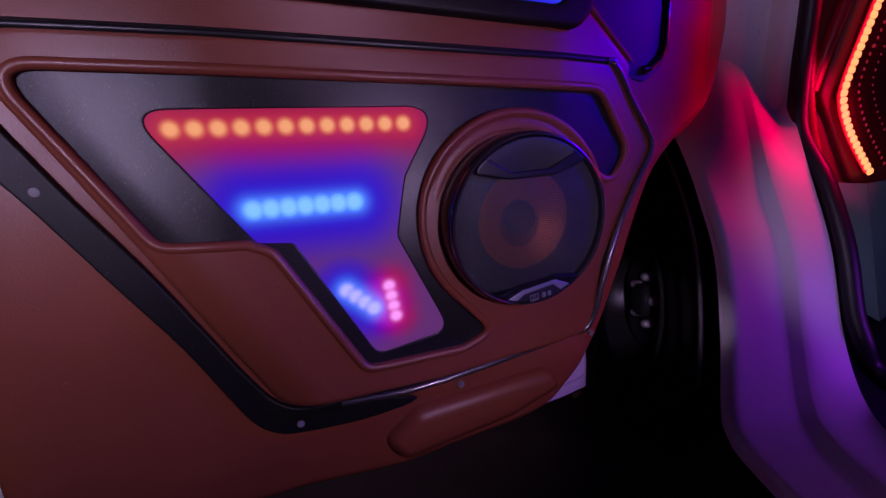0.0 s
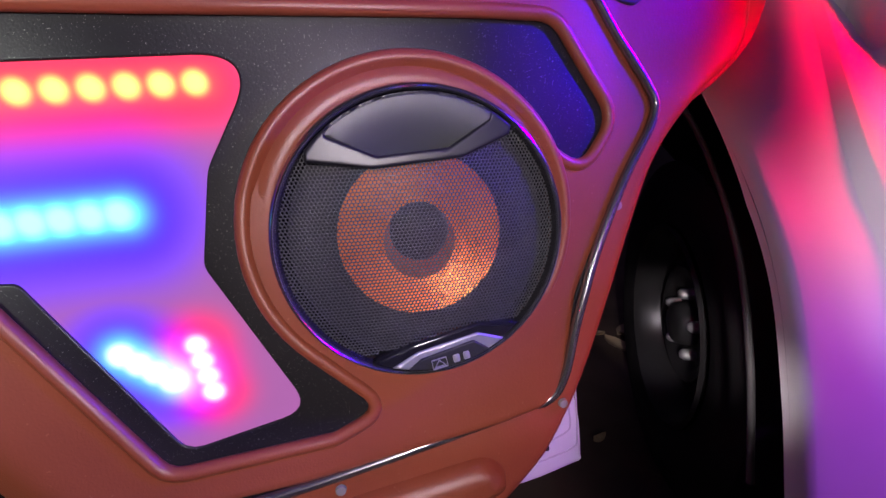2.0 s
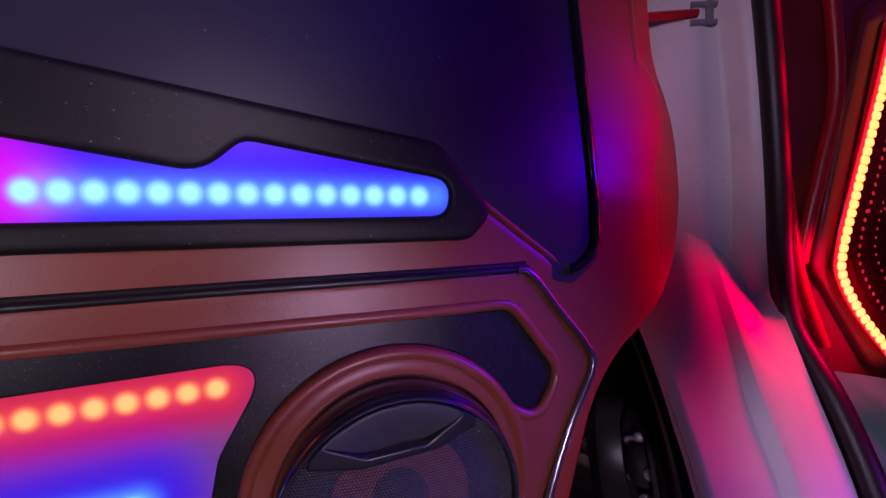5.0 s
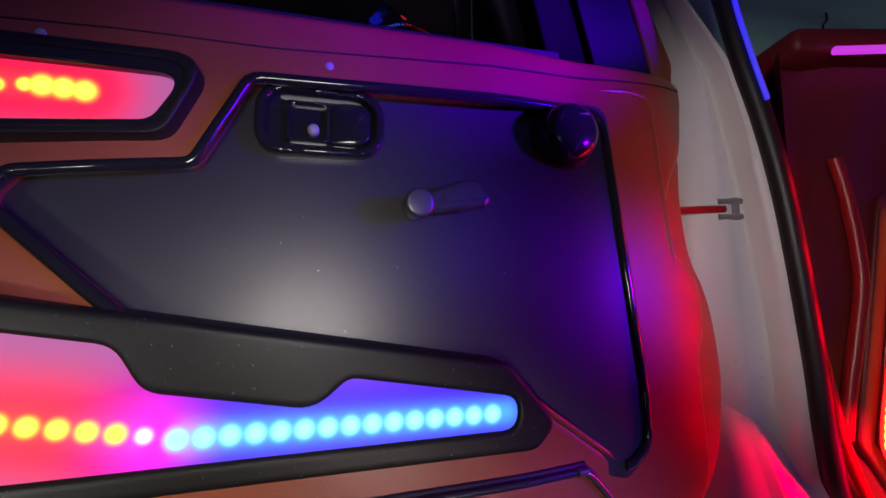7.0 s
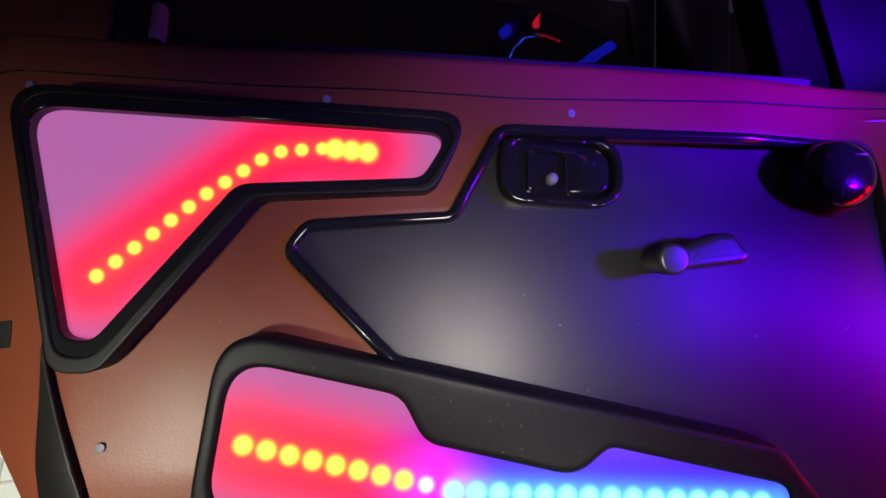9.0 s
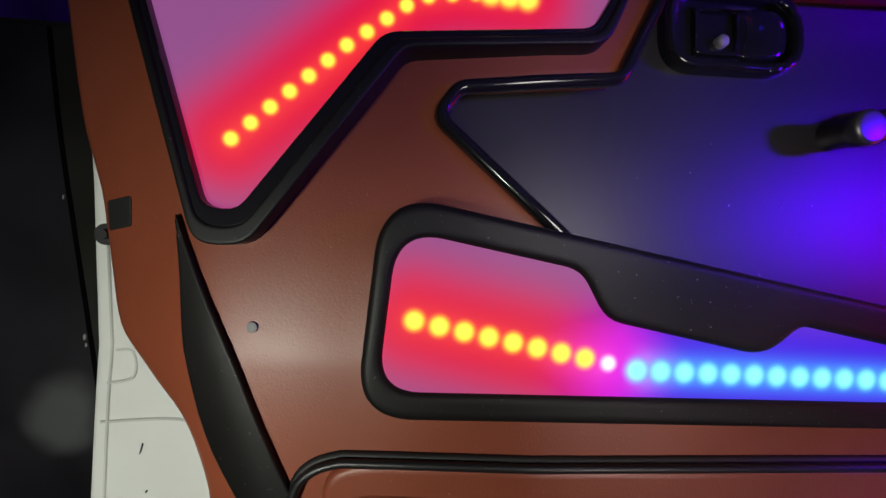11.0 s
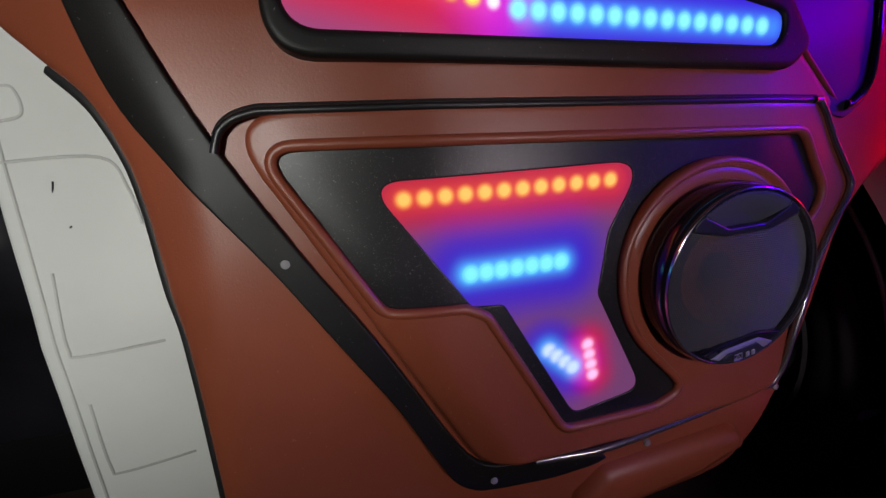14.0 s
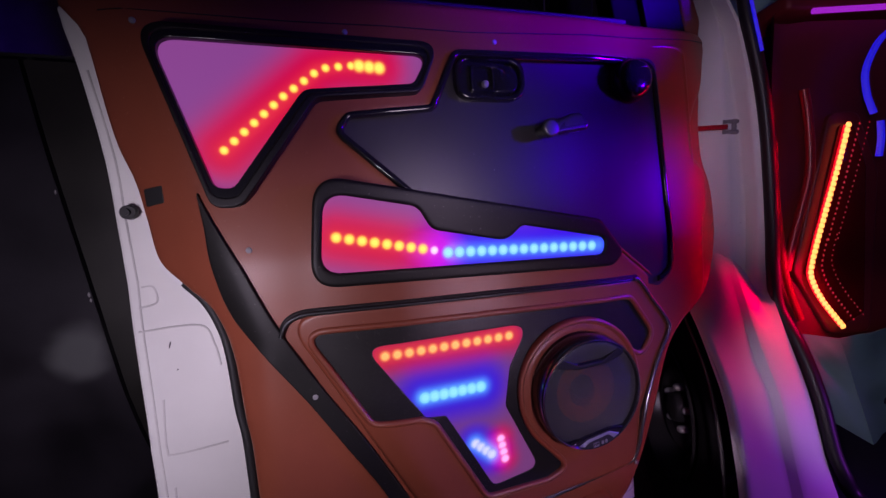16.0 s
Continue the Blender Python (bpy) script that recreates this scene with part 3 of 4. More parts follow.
mid_light = part("led_window", sheet(rounded([(-0.164, 0.776, 0.02), (-0.157, 0.889, 0.02), (0.256, 0.812, 0.01), (0.254, 0.777, 0.01)]), (), 0.0, 0.001, 0.004, 0.02, mid_y), MID, mid_panel, "milky acrylic lit red and blue", back(mid_panel))

# triangle light panel
def tri_y(x, z):
    return 0.022 + 0.05 * (z - 0.98)


tri_outer = rounded([(-0.3395, 1.073, 0.026), (0.007, 1.077, 0.02), (-0.020, 1.011, 0.02), (-0.153, 0.998, 0.018), (-0.243, 0.868, 0.022), (-0.2745, 0.867, 0.018)])
tri_window = rounded([(-0.325, 1.057, 0.02), (-0.010, 1.059, 0.014), (-0.030, 1.022, 0.014), (-0.167, 1.008, 0.022), (-0.251, 0.889, 0.014), (-0.271, 0.891, 0.012)])
tri_mid = rounded([(-0.3315, 1.066, 0.024), (-0.001, 1.069, 0.018), (-0.025, 1.017, 0.018), (-0.160, 1.003, 0.02), (-0.247, 0.8785, 0.02), (-0.2722, 0.8790, 0.016)])
tri_panel = panel_lamp("triangular milky acrylic panel lit red in black rim", (-0.26, 0.0, 0.864))
part("rim", sheet(tri_outer, [tri_mid], 0.0112, 0.0015, 0.02, 0.014, tri_y), BLACK, tri_panel, "black raised rim", back(tri_panel))
part("lip", sheet(inset(tri_mid, -0.0025), [tri_window], 0.0095, 0.002, 0.02, 0.014, tri_y), GLOSS, tri_panel, "glossy black inner lip", back(tri_panel))
TRI = glow_material("triangle_acrylic", [(-0.259, 0.934, -0.150, 1.033, 0.037), (-0.150, 1.033, -0.122, 1.041, 0.037), (-0.122, 1.041, -0.075, 1.042, 0.037)], [], 1.0, (0.5, 0.0), power=2.8)
tri_light = part("led_window", sheet(rounded([(-0.328, 1.060, 0.02), (-0.006, 1.062, 0.012), (-0.028, 1.018, 0.012), (-0.163, 1.004, 0.02), (-0.249, 0.880, 0.012), (-0.273, 0.882, 0.01)]), (), 0.002, 0.001, 0.004, 0.02, tri_y), TRI, tri_panel, "milky acrylic lit red", back(tri_panel))

# lower pod with the speaker
SPX, SPZ = 0.203, 0.587
arc_pts = [(SPX + 0.1030 * math.cos(radians(a)), SPZ + 0.1030 * math.sin(radians(a)), 0) for a in range(28, 232, 6)]
pod_outline = rounded([(-0.212, 0.734, 0.034), (0.322, 0.739, 0.014), (0.384, 0.656, 0.026), (0.315, 0.53, 0.06), (0.301, 0.450, 0.03), (0.12, 0.431, 0.03), (-0.030, 0.426, 0.03)])
plate_outline = rounded([(-0.182, 0.7065, 0.014), (0.300, 0.7095, 0.022), (0.346, 0.650, 0.02), (0.321, 0.618, 0.016)] + arc_pts + [(0.170, 0.474, 0.014), (0.140, 0.462, 0.012), (0.046, 0.458, 0.014), (-0.022, 0.573, 0.018), (-0.042, 0.582, 0.012), (-0.105, 0.583, 0.014)])
low_window = rounded([(-0.112, 0.681, 0.014), (0.124, 0.690, 0.02), (0.090, 0.630, 0.03), (0.080, 0.576, 0.014), (0.127, 0.480, 0.013), (0.056, 0.467, 0.013), (-0.008, 0.577, 0.006), (-0.036, 0.579, 0.006)])
part("lower_pod", sheet(pod_outline, [plate_outline], 0.002, 0.004, 0.022, 0.012, pod_y), VINYL, door, "brown vinyl raised lower panel")
part("pod_lip", tube(rim_path(inset(plate_outline, -0.0035), 0.0008, pod_y), 0.0046, 8, True), VINYL, door)
low_panel = panel_lamp("funnel-shaped acrylic panel lit red and blue in speckled plate", (0.08, -0.01, 0.458))
part("plate", sheet(inset(plate_outline, -0.003), [low_window], -0.001, 0.001, 0.008, 0.012, pod_y), DUSTY, low_panel, "black speckled plastic plate", back(low_panel))
LOW = glow_material("lower_acrylic", [(-0.088, 0.668, 0.094, 0.675, 0.026), (0.071, 0.530, 0.075, 0.502, 0.020)], [(-0.038, 0.606, 0.046, 0.609, 0.040), (0.032, 0.531, 0.055, 0.512, 0.028)], 0.8, (0.9, 1.7), 0.0098, 0.78, 3.0)
low_light = part("led_window", sheet(rounded([(-0.113, 0.684, 0.012), (0.124, 0.694, 0.016), (0.096, 0.632, 0.02), (0.090, 0.577, 0.012), (0.142, 0.468, 0.012), (0.064, 0.453, 0.012), (-0.014, 0.572, 0.006), (-0.040, 0.572, 0.006)]), (), -0.002, 0.001, 0.004, 0.012, pod_y), LOW, low_panel, "milky acrylic lit red and blue", back(low_panel))
groove = smooth_path([(-0.2115, 0, 0.706), (-0.205, 0, 0.722), (-0.187, 0, 0.7315), (-0.15, 0, 0.7335), (0.05, 0, 0.7362), (0.29, 0, 0.7385), (0.318, 0, 0.7360), (0.345, 0, 0.706), (0.374, 0, 0.671), (0.3795, 0, 0.650), (0.356, 0, 0.610), (0.328, 0, 0.555), (0.312, 0, 0.508), (0.304, 0, 0.472), (0.291, 0, 0.4525), (0.26, 0, 0.448), (0.12, 0, 0.4290), (0.02, 0, 0.4225)], 6)
turn = next(k for k, p in enumerate(groove) if p.x > 0.300)
part("groove_piping", tube([(p.x, base_y(p.x, p.z) - 0.0055, p.z) for p in groove[:turn + 1]], 0.0031), DULL, door, "dark shiny piping")
# Same piping, brighter: the sheen of this run is put into its colour.
part("groove_piping", tube([(p.x, base_y(p.x, p.z) - 0.0078, p.z) for p in groove[turn:]], 0.0034), PIPE_SHEEN, door, "dark piping with its sheen put into colour")
# Black tube beside the piping stands for the groove's shade.
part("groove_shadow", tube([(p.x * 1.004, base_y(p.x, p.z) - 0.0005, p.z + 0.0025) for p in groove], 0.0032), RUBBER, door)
# diagonal strip
strip_outline = flat_smooth([
    (-0.293, 0.885), (-0.288, 0.845), (-0.284, 0.800), (-0.270, 0.745), (-0.245, 0.702), (-0.187, 0.621), (-0.142, 0.553), (-0.103, 0.495), (-0.076, 0.447), (-0.057, 0.415),
    (-0.040, 0.400), (-0.020, 0.395), (0.016, 0.397), (0.049, 0.401), (0.092, 0.413), (0.05, 0.4225), (0.018, 0.4225), (-0.015, 0.4205), (-0.036, 0.431), (-0.056, 0.458), (-0.088, 0.512), (-0.120, 0.565),
    (-0.163, 0.629), (-0.205, 0.700), (-0.232, 0.755), (-0.250, 0.797), (-0.270, 0.836), (-0.285, 0.868)], 4)
part("diagonal_strip", sheet(strip_outline, (), 0.0050, 0.0015, 0.012, 0.008), BLACK, door, "black plastic diagonal strip")
part("lower_bulge", sheet(rounded([(0.055, 0.371, 0.02), (0.09, 0.402, 0.02), (0.245, 0.418, 0.03), (0.262, 0.392, 0.02), (0.20, 0.368, 0.02), (0.075, 0.347, 0.02)]), (), 0.013, 0.013, 0.013), VINYL, door)

seam = smooth_path([(-0.432, 0, 1.05), (-0.413, 0, 0.94), (-0.408, 0, 0.86), (-0.402, 0, 0.77), (-0.398, 0, 0.71), (-0.384, 0, 0.56), (-0.378, 0, 0.43), (-0.374, 0, 0.34)], 8)
part("shell_seam", tube([(p.x, shell_y(p.x, p.z) - 0.0002, p.z) for p in seam], 0.0014, 6), SEAM_SHADE, door)
# Stamped lines are grey tubes: their thin shade is put into colour.
for pts in ([(-0.398, 0.766), (-0.384, 0.765), (-0.381, 0.744), (-0.402, 0.738)], [(-0.403, 0.706), (-0.33, 0.708), (-0.312, 0.68), (-0.305, 0.65)], [(-0.377, 0.613), (-0.375, 0.548), (-0.366, 0.538), (-0.300, 0.544)], [(-0.370, 0.491), (-0.367, 0.424), (-0.357, 0.415), (-0.294, 0.424)]):
    p3 = smooth_path([(x, 0, z) for x, z in pts], 6)
    part("stamped_line", tube([(p.x, shell_y(p.x, p.z) + 0.0002, p.z) for p in p3], 0.0015, 6), SEAM_SHADE, door)
for pts in ([(0.354, 0.386), (0.358, 0.358), (0.352, 0.349), (0.332, 0.342), (0.296, 0.331)], [(0.362, 0.40), (0.366, 0.345), (0.362, 0.33), (0.33, 0.322), (0.29, 0.316)]):
    p3 = smooth_path([(x, 0, z) for x, z in pts], 6)
    part("stamped_line", tube([(p.x, shell_y(p.x, p.z) + 0.0002, p.z) for p in p3], 0.0011, 6), SEAM_SHADE, door)
part("drain_plug", box((0.010, 0.003, 0.005), 0.001), RUBBER, door, "small dark drain plug", (0.329, shell_y(0.329, 0.33) - 0.001, 0.336))
for x, z, dx, dz in ((-0.367, 0.685, 0.0010, 0.0045), (-0.3585, 0.651, 0.0006, 0.0008)):
    part("chip_or_glint", tube([(x - dx, shell_y(x, z) - 0.0003, z - dz), (x + dx, shell_y(x, z) - 0.0003, z + dz)], 0.0007, 6), RUBBER, door)
edge = smooth_path([(x + 0.001, 0, z) for x, z in ((-0.316, 0.772), (-0.288, 0.741), (-0.269, 0.685), (-0.260, 0.60), (-0.252, 0.55), (-0.246, 0.437), (-0.243, 0.35))], 6)
part("panel_edge_gasket", tube([(p.x - 0.019, base_y(p.x, p.z) + 0.045, p.z) for p in edge], 0.006), RUBBER, door)
part("rubber_stop", turned([(0.0, 0.012), (0.004, 0.012), (0.0045, 0.008), (0.009, 0.008), (0.010, 0.0)], 20), RUBBER, door, "black rubber stop", (-0.399, 0.115, 0.868))
# Dark sheet laid on the trim for the shade in the latch notch.
part("latch_shade", sheet(rounded([(-0.356, 0.872, 0.002), (-0.357, 0.893, 0.002), (-0.333, 0.897, 0.003), (-0.333, 0.876, 0.003)]), (), 0.0012, 0.001, 0.02, 0.006), RUBBER, door, "dark patch standing for the shaded latch opening")

# screws
for x, z in ((-0.348, 1.083), (-0.113, 1.089), (0.094, 1.092), (-0.241, 0.816), (-0.176, 0.625), (-0.018, 0.405), (0.305, 0.444), (0.139, 0.417), (0.354, 0.588)):
    on_pod = {(0.305, 0.444): 0.006, (0.139, 0.417): 0.006, (-0.176, 0.625): 0.0088, (-0.018, 0.405): 0.0088}.get((x, z), 0.002)
    part("screw", turned([(0.0, 0.0009), (0.0022, 0.0008), (0.0034, 0.0003), (0.0038, -0.002)], 14), SCREW, door, "", (x, base_y(x, z) - on_pod * 0.6, z))

# inner handle, crank
hx, hz = 0.088, 1.043
bez = rounded([(hx - 0.054, hz - 0.033, 0.026), (hx - 0.054, hz + 0.032, 0.026), (hx + 0.055, hz + 0.034, 0.03), (hx + 0.055, hz - 0.031, 0.03)])
cup = rounded([(hx - 0.044, hz - 0.024, 0.016), (hx - 0.044, hz + 0.024, 0.016), (hx + 0.046, hz + 0.025, 0.022), (hx + 0.046, hz - 0.023, 0.022)])
part("door_handle", sheet(bez, [cup], 0.012, 0.004, 0.014, 0.02, floor_y), GLOSS, door, "glossy black inner door handle")
part("handle_cup", sheet(inset(cup, -0.003), (), 0.0022, 0.001, 0.002, 0.01, floor_y), GLOSS, door)
slot = rounded([(hx - 0.029, hz - 0.019, 0.004), (hx - 0.029, hz + 0.019, 0.004), (hx + 0.008, hz + 0.019, 0.004), (hx + 0.008, hz - 0.019, 0.004)])
part("handle_slot", sheet(slot, [inset(slot, 0.004)], 0.0065, 0.002, 0.006, 0.01, floor_y), GLOSS, door, "glossy black slot frame")


def paddle_y(x, z):
    """The lever is domed towards its right end."""
    return floor_y(x, z) - 0.004 * clamp01(1 - ((x - hx - 0.030) / 0.02) ** 2) * clamp01(1 - ((z - hz) / 0.024) ** 2)


lever = rounded([(hx + 0.007, hz - 0.020, 0.004), (hx + 0.007, hz + 0.020, 0.004), (hx + 0.044, hz + 0.022, 0.016), (hx + 0.044, hz - 0.020, 0.016)])
part("lever", sheet(lever, (), 0.006, 0.003, 0.010, 0.004, paddle_y), GLOSS, door, "glossy black pull lever")
part("lever_edge", tube([(hx - 0.006, floor_y(hx, hz) - 0.0075, hz + 0.0165), (hx + 0.012, floor_y(hx, hz) - 0.0085, hz + 0.0160)], 0.0012, 6), CHROME, door, "bright lever edge")
part("handle_screw", turned([(0, 0.003), (0.0035, 0.0026), (0.0048, 0.001), (0.005, -0.004)], 16), SCREW, door, "pale round screw", (0.0815, floor_y(0, hz) - 0.006, 1.036))
cy = floor_y(0.17, 0.97)
part("window_crank", turned([(0.0, 0.0302), (0.0095, 0.0302), (0.0106, 0.0300), (0.0122, 0.0286), (0.0126, 0.0278), (0.0127, 0.020), (0.0115, 0.019), (0.0105, -0.003)], 28), CRANKM, door, "worn chrome window crank", (0.170, cy, 0.970))
arm = sheet(rounded([(0.176, 0.961, 0.003), (0.177, 0.980, 0.004), (0.210, 0.994, 0.012), (0.224, 0.994, 0.005), (0.237, 0.977, 0.004), (0.231, 0.970, 0.004)]), (), 0.027, 0.004, 0.009, 0.012, floor_y)
part("crank_arm", arm, CRANKM, door)

# window frame, glass, sail panel
def frame_board(name, pts, y, mat, label="", depth=0.03, r=0.004):
    return part(name, sheet(rounded(pts), (), 0, r, depth, 0.05, lambda x, z: y), mat, door, label)


frame_board("rear_frame", [(-0.425, 1.120, 0.004), (-0.405, 1.60, 0.004), (-0.325, 1.60, 0.004), (-0.309, 1.135, 0.004)], 0.060, VINYL)
frame_board("rear_channel", [(-0.309, 1.13, 0.002), (-0.325, 1.60, 0.002), (-0.300, 1.60, 0.002), (-0.283, 1.135, 0.002)], 0.066, RUBBER)
frame_board("front_channel", [(0.345, 1.140, 0.002), (0.235, 1.60, 0.002), (0.280, 1.60, 0.002), (0.404, 1.145, 0.002)], 0.088, FELT)
frame_board("sail_panel", [(0.402, 1.145, 0.002), (0.280, 1.60, 0.002), (0.335, 1.60, 0.004), (0.440, 1.285, 0.05), (0.486, 1.150, 0.004)], 0.080, BLACK, "black sail panel", 0.02, 0.002)
frame_board("front_frame", [(0.335, 1.62, 0.004), (0.36, 1.62, 0.01), (0.460, 1.29, 0.06), (0.510, 1.18, 0.04), (0.512, 1.145, 0.004), (0.484, 1.145, 0.002), (0.440, 1.290, 0.05)], 0.076, VINYL)
frame_board("frame_edge_rubber", [(0.352, 1.62, 0.002), (0.368, 1.62, 0.004), (0.468, 1.29, 0.06), (0.519, 1.18, 0.04), (0.528, 1.02, 0.02), (0.514, 1.02, 0.004), (0.508, 1.18, 0.04), (0.458, 1.29, 0.06)], 0.086, RUBBER)
glass_m = bpy.data.materials.new("dark_tinted_glass")
glass_m.use_nodes = True
gb = glass_m.node_tree.nodes["Principled BSDF"]
gb.inputs["Base Color"].default_value, gb.inputs["Roughness"].default_value = (0.10, 0.10, 0.12, 1), 0.02
gb.inputs["Transmission Weight"].default_value = 1.0
glass = part("window_glass", sheet(flat_smooth([(-0.30, 1.12), (-0.302, 1.20), (-0.20, 1.226), (-0.10, 1.230), (0.0, 1.229), (0.08, 1.224), (0.136, 1.208), (0.170, 1.188), (0.204, 1.170), (0.25, 1.14), (0.26, 1.12)], 4), (), 0, 0, 0.004, 0.1, lambda x, z: 0.090), glass_m, door, "dark tinted window glass")
part("lock_pin", turned([(0.0, 0.034), (0.0045, 0.033), (0.006, 0.030), (0.0065, 0.0)], 16), SCREW, door, "pale lock pin", (-0.263, 0.055, 1.134)).rotation_euler = (radians(-90), 0, 0)
part("side_mirror", box((0.150, 0.075, 0.235), 0.028, 4), GLOSS, door, "black side mirror outside the window", (0.365, 0.300, 1.325))
part("mirror_glass", box((0.118, 0.006, 0.195), 0.002), CHROME, door, "", (0.365, 0.262, 1.325))
part("mirror_arm", tube([(0.365, 0.29, 1.215), (0.40, 0.2, 1.18), (0.44, 0.12, 1.17)], 0.014), GLOSS, door)

# LEDs on the light panels
led_mesh = turned([(0.0, 0.0006), (0.003, 0.0005), (0.0055, 0.0003), (0.0075, 0.0)], 20)
for f in led_mesh.faces:
    f.smooth = True
led_data = {}
for m_ in (LED_RED, LED_WHITE, LED_SOFT, LED_BLUE, LED_SOFT_BLUE, LED_PALE_RED, LED_PALE_BLUE):
    d = bpy.data.meshes.new("led")
    led_mesh.to_mesh(d)
    d.materials.append(m_)
    led_data[m_.name] = d


def led_row(parent, mat, path, count, proud, size=1.0, yf=base_y):
    path = [Vector((x, 0, z)) for x, z in path]
    lens = [(b - a).length for a, b in zip(path, path[1:])]
    total = sum(lens)
    for k in range(count):
        s = total * k / (count - 1)
        for a, b, ln in zip(path, path[1:], lens):
            if s <= ln + 1e-9:
                p = a.lerp(b, s / ln)
                break
            s -= ln
        ob = new("led", led_data[mat.name])
        ob.parent = parent
        ob.location = (p.x, yf(p.x, p.z) - proud - 0.0004, p.z)
        ob.scale = (size,) * 3


led_row(mid_light, LED_RED, [(-0.139, 0.827), (-0.0305, 0.8069)], 8, 0.0, 1.5, mid_y)
led_row(mid_light, LED_WHITE, [(-0.0150, 0.8040), (0.0035, 0.8000)], 2, 0.0, 1.15, mid_y)
led_row(mid_light, LED_BLUE, [(0.0040, 0.800), (0.227, 0.797)], 15, 0.0, 1.7, mid_y)
led_row(tri_light, LED_RED, [(-0.259, 0.934), (-0.191, 0.999), (-0.152, 1.030), (-0.138, 1.037), (-0.1085, 1.041)], 13, 0.002, 1.12, tri_y)
led_row(tri_light, LED_RED, [(-0.0985, 1.0415), (-0.0735, 1.0405)], 3, 0.002, 1.75, tri_y)
led_row(low_light, LED_SOFT, [(-0.086, 0.668), (0.091, 0.675)], 12, -0.002, 1.55, pod_y)
led_row(low_light, LED_SOFT_BLUE, [(-0.036, 0.606), (0.044, 0.609)], 7, -0.002, 1.9, pod_y)
led_row(low_light, LED_PALE_BLUE, [(0.032, 0.531), (0.055, 0.512)], 4, -0.002, 1.7, pod_y)
led_row(low_light, LED_PALE_RED, [(0.070, 0.531), (0.075, 0.502)], 4, -0.002, 1.45, pod_y)

# ---- speaker ----
speaker = thing("speaker", "black round car speaker with copper cone and mesh grille", "speaker", at=(SPX + 0.0015, -0.005, SPZ - 0.002))
part("speaker_ring", turned([(0.1060, -0.004), (0.1055, 0.0000), (0.1040, 0.0026), (0.1015, 0.0040), (0.0990, 0.0030), (0.0972, 0.0006), (0.0962, -0.0002), (0.0945, 0.0006), (0.0880, 0.0014), (0.0862, 0.0004), (0.0855, -0.006)], 96), VINYL, speaker, "brown padded ring")
part("basket", turned([(0.0842, -0.004), (0.0842, 0.012), (0.0838, 0.022), (0.0825, 0.0275), (0.0810, 0.0300), (0.0800, 0.0305), (0.0790, 0.0280), (0.077, 0.018), (0.066, 0.012)], 96), GLOSS, speaker, "glossy black speaker housing")
part("housing_rim", turned([(0.0812, 0.0295), (0.0808, 0.0316), (0.0799, 0.0320), (0.0791, 0.0312), (0.0789, 0.0290)], 96), DARK_CHROME, speaker, "shiny dark rim")
part("surround", turned([(0.078, 0.014), (0.072, 0.019), (0.064, 0.020), (0.056, 0.016), (0.048, 0.012)], 64), RUBBER, speaker)
part("cone", turned([(0.049, 0.013), (0.036, 0.008), (0.018, 0.002)], 64), CONE, speaker, "copper coloured cone")
part("dust_cap", turned([(0.019, 0.002), (0.016, 0.007), (0.009, 0.011), (0.0, 0.012)], 40), RUBBER, speaker)


def grille_y(x, z):
    return -0.0245 - 0.0075 * max(0.0, 1 - (x * x + z * z) / 0.0062)


def hex_grille(radius, pitch, wall):
    bm = bmesh.new()
    rows = int(radius / (pitch * 0.866)) + 1
    for j in range(-rows, rows + 1):
        for i in range(-rows, rows + 1):
            cx, cz = (i + 0.5 * (j % 2)) * pitch, j * pitch * 0.866
            if math.hypot(cx, cz) > radius or cz > 0.047 + 0.08 * cx + 3 * cx * cx or cz < -0.062 + 0.1 * cx:
                continue
            ro, ri = pitch / math.sqrt(3), pitch / math.sqrt(3) - wall
            ring = []
            for rr in (ro, ri):
                ring.append([bm.verts.new((x, grille_y(x, z), z)) for x, z in ((cx + rr * math.sin(a), cz + rr * math.cos(a)) for a in (k * math.pi / 3 for k in range(6)))])
            for k in range(6):
                bm.faces.new((ring[0][k], ring[0][(k + 1) % 6], ring[1][(k + 1) % 6], ring[1][k]))
            back = [bm.verts.new(v.co + Vector((0, 0.0012, 0))) for v in ring[1]]
            for k in range(6):
                bm.faces.new((ring[1][k], ring[1][(k + 1) % 6], back[(k + 1) % 6], back[k]))
    return bm


part("grille", hex_grille(0.0785, 0.00215, 0.00028), MESH, speaker, "dark perforated metal grille")


def on_rim(a0, a1, r, n=14):
    """Points of an arc round the speaker's middle, degrees from the x axis."""
    return [(r * math.cos(radians(a0 + (a1 - a0) * k / n)), r * math.sin(radians(a0 + (a1 - a0) * k / n)), 0) for k in range(n + 1)]


def bowl_y(x, z):
    """The crescent's hollow: shallow at the rim, sinking towards its straight lower edge."""
    return -0.0310 + 0.0085 * clamp01((0.0765 - math.hypot(x, z)) / 0.028) ** 1.6


visor = part("visor", sheet(rounded([(-0.0600, 0.0455, 0.002), (-0.0262, 0.0402, 0.004), (0.0222, 0.0437, 0.004), (0.0490, 0.0545, 0.002)] + on_rim(50, 139, 0.0782)), [rounded([(-0.0480, 0.0575, 0.002), (-0.0235, 0.0468, 0.003), (0.0152, 0.0494, 0.003), (0.0375, 0.0630, 0.002)] + on_rim(60, 129, 0.0765))], 0.0312, 0.0014, 0.006, 0.006, lambda x, z: 0), DULL, speaker, "dark winged crescent frame")
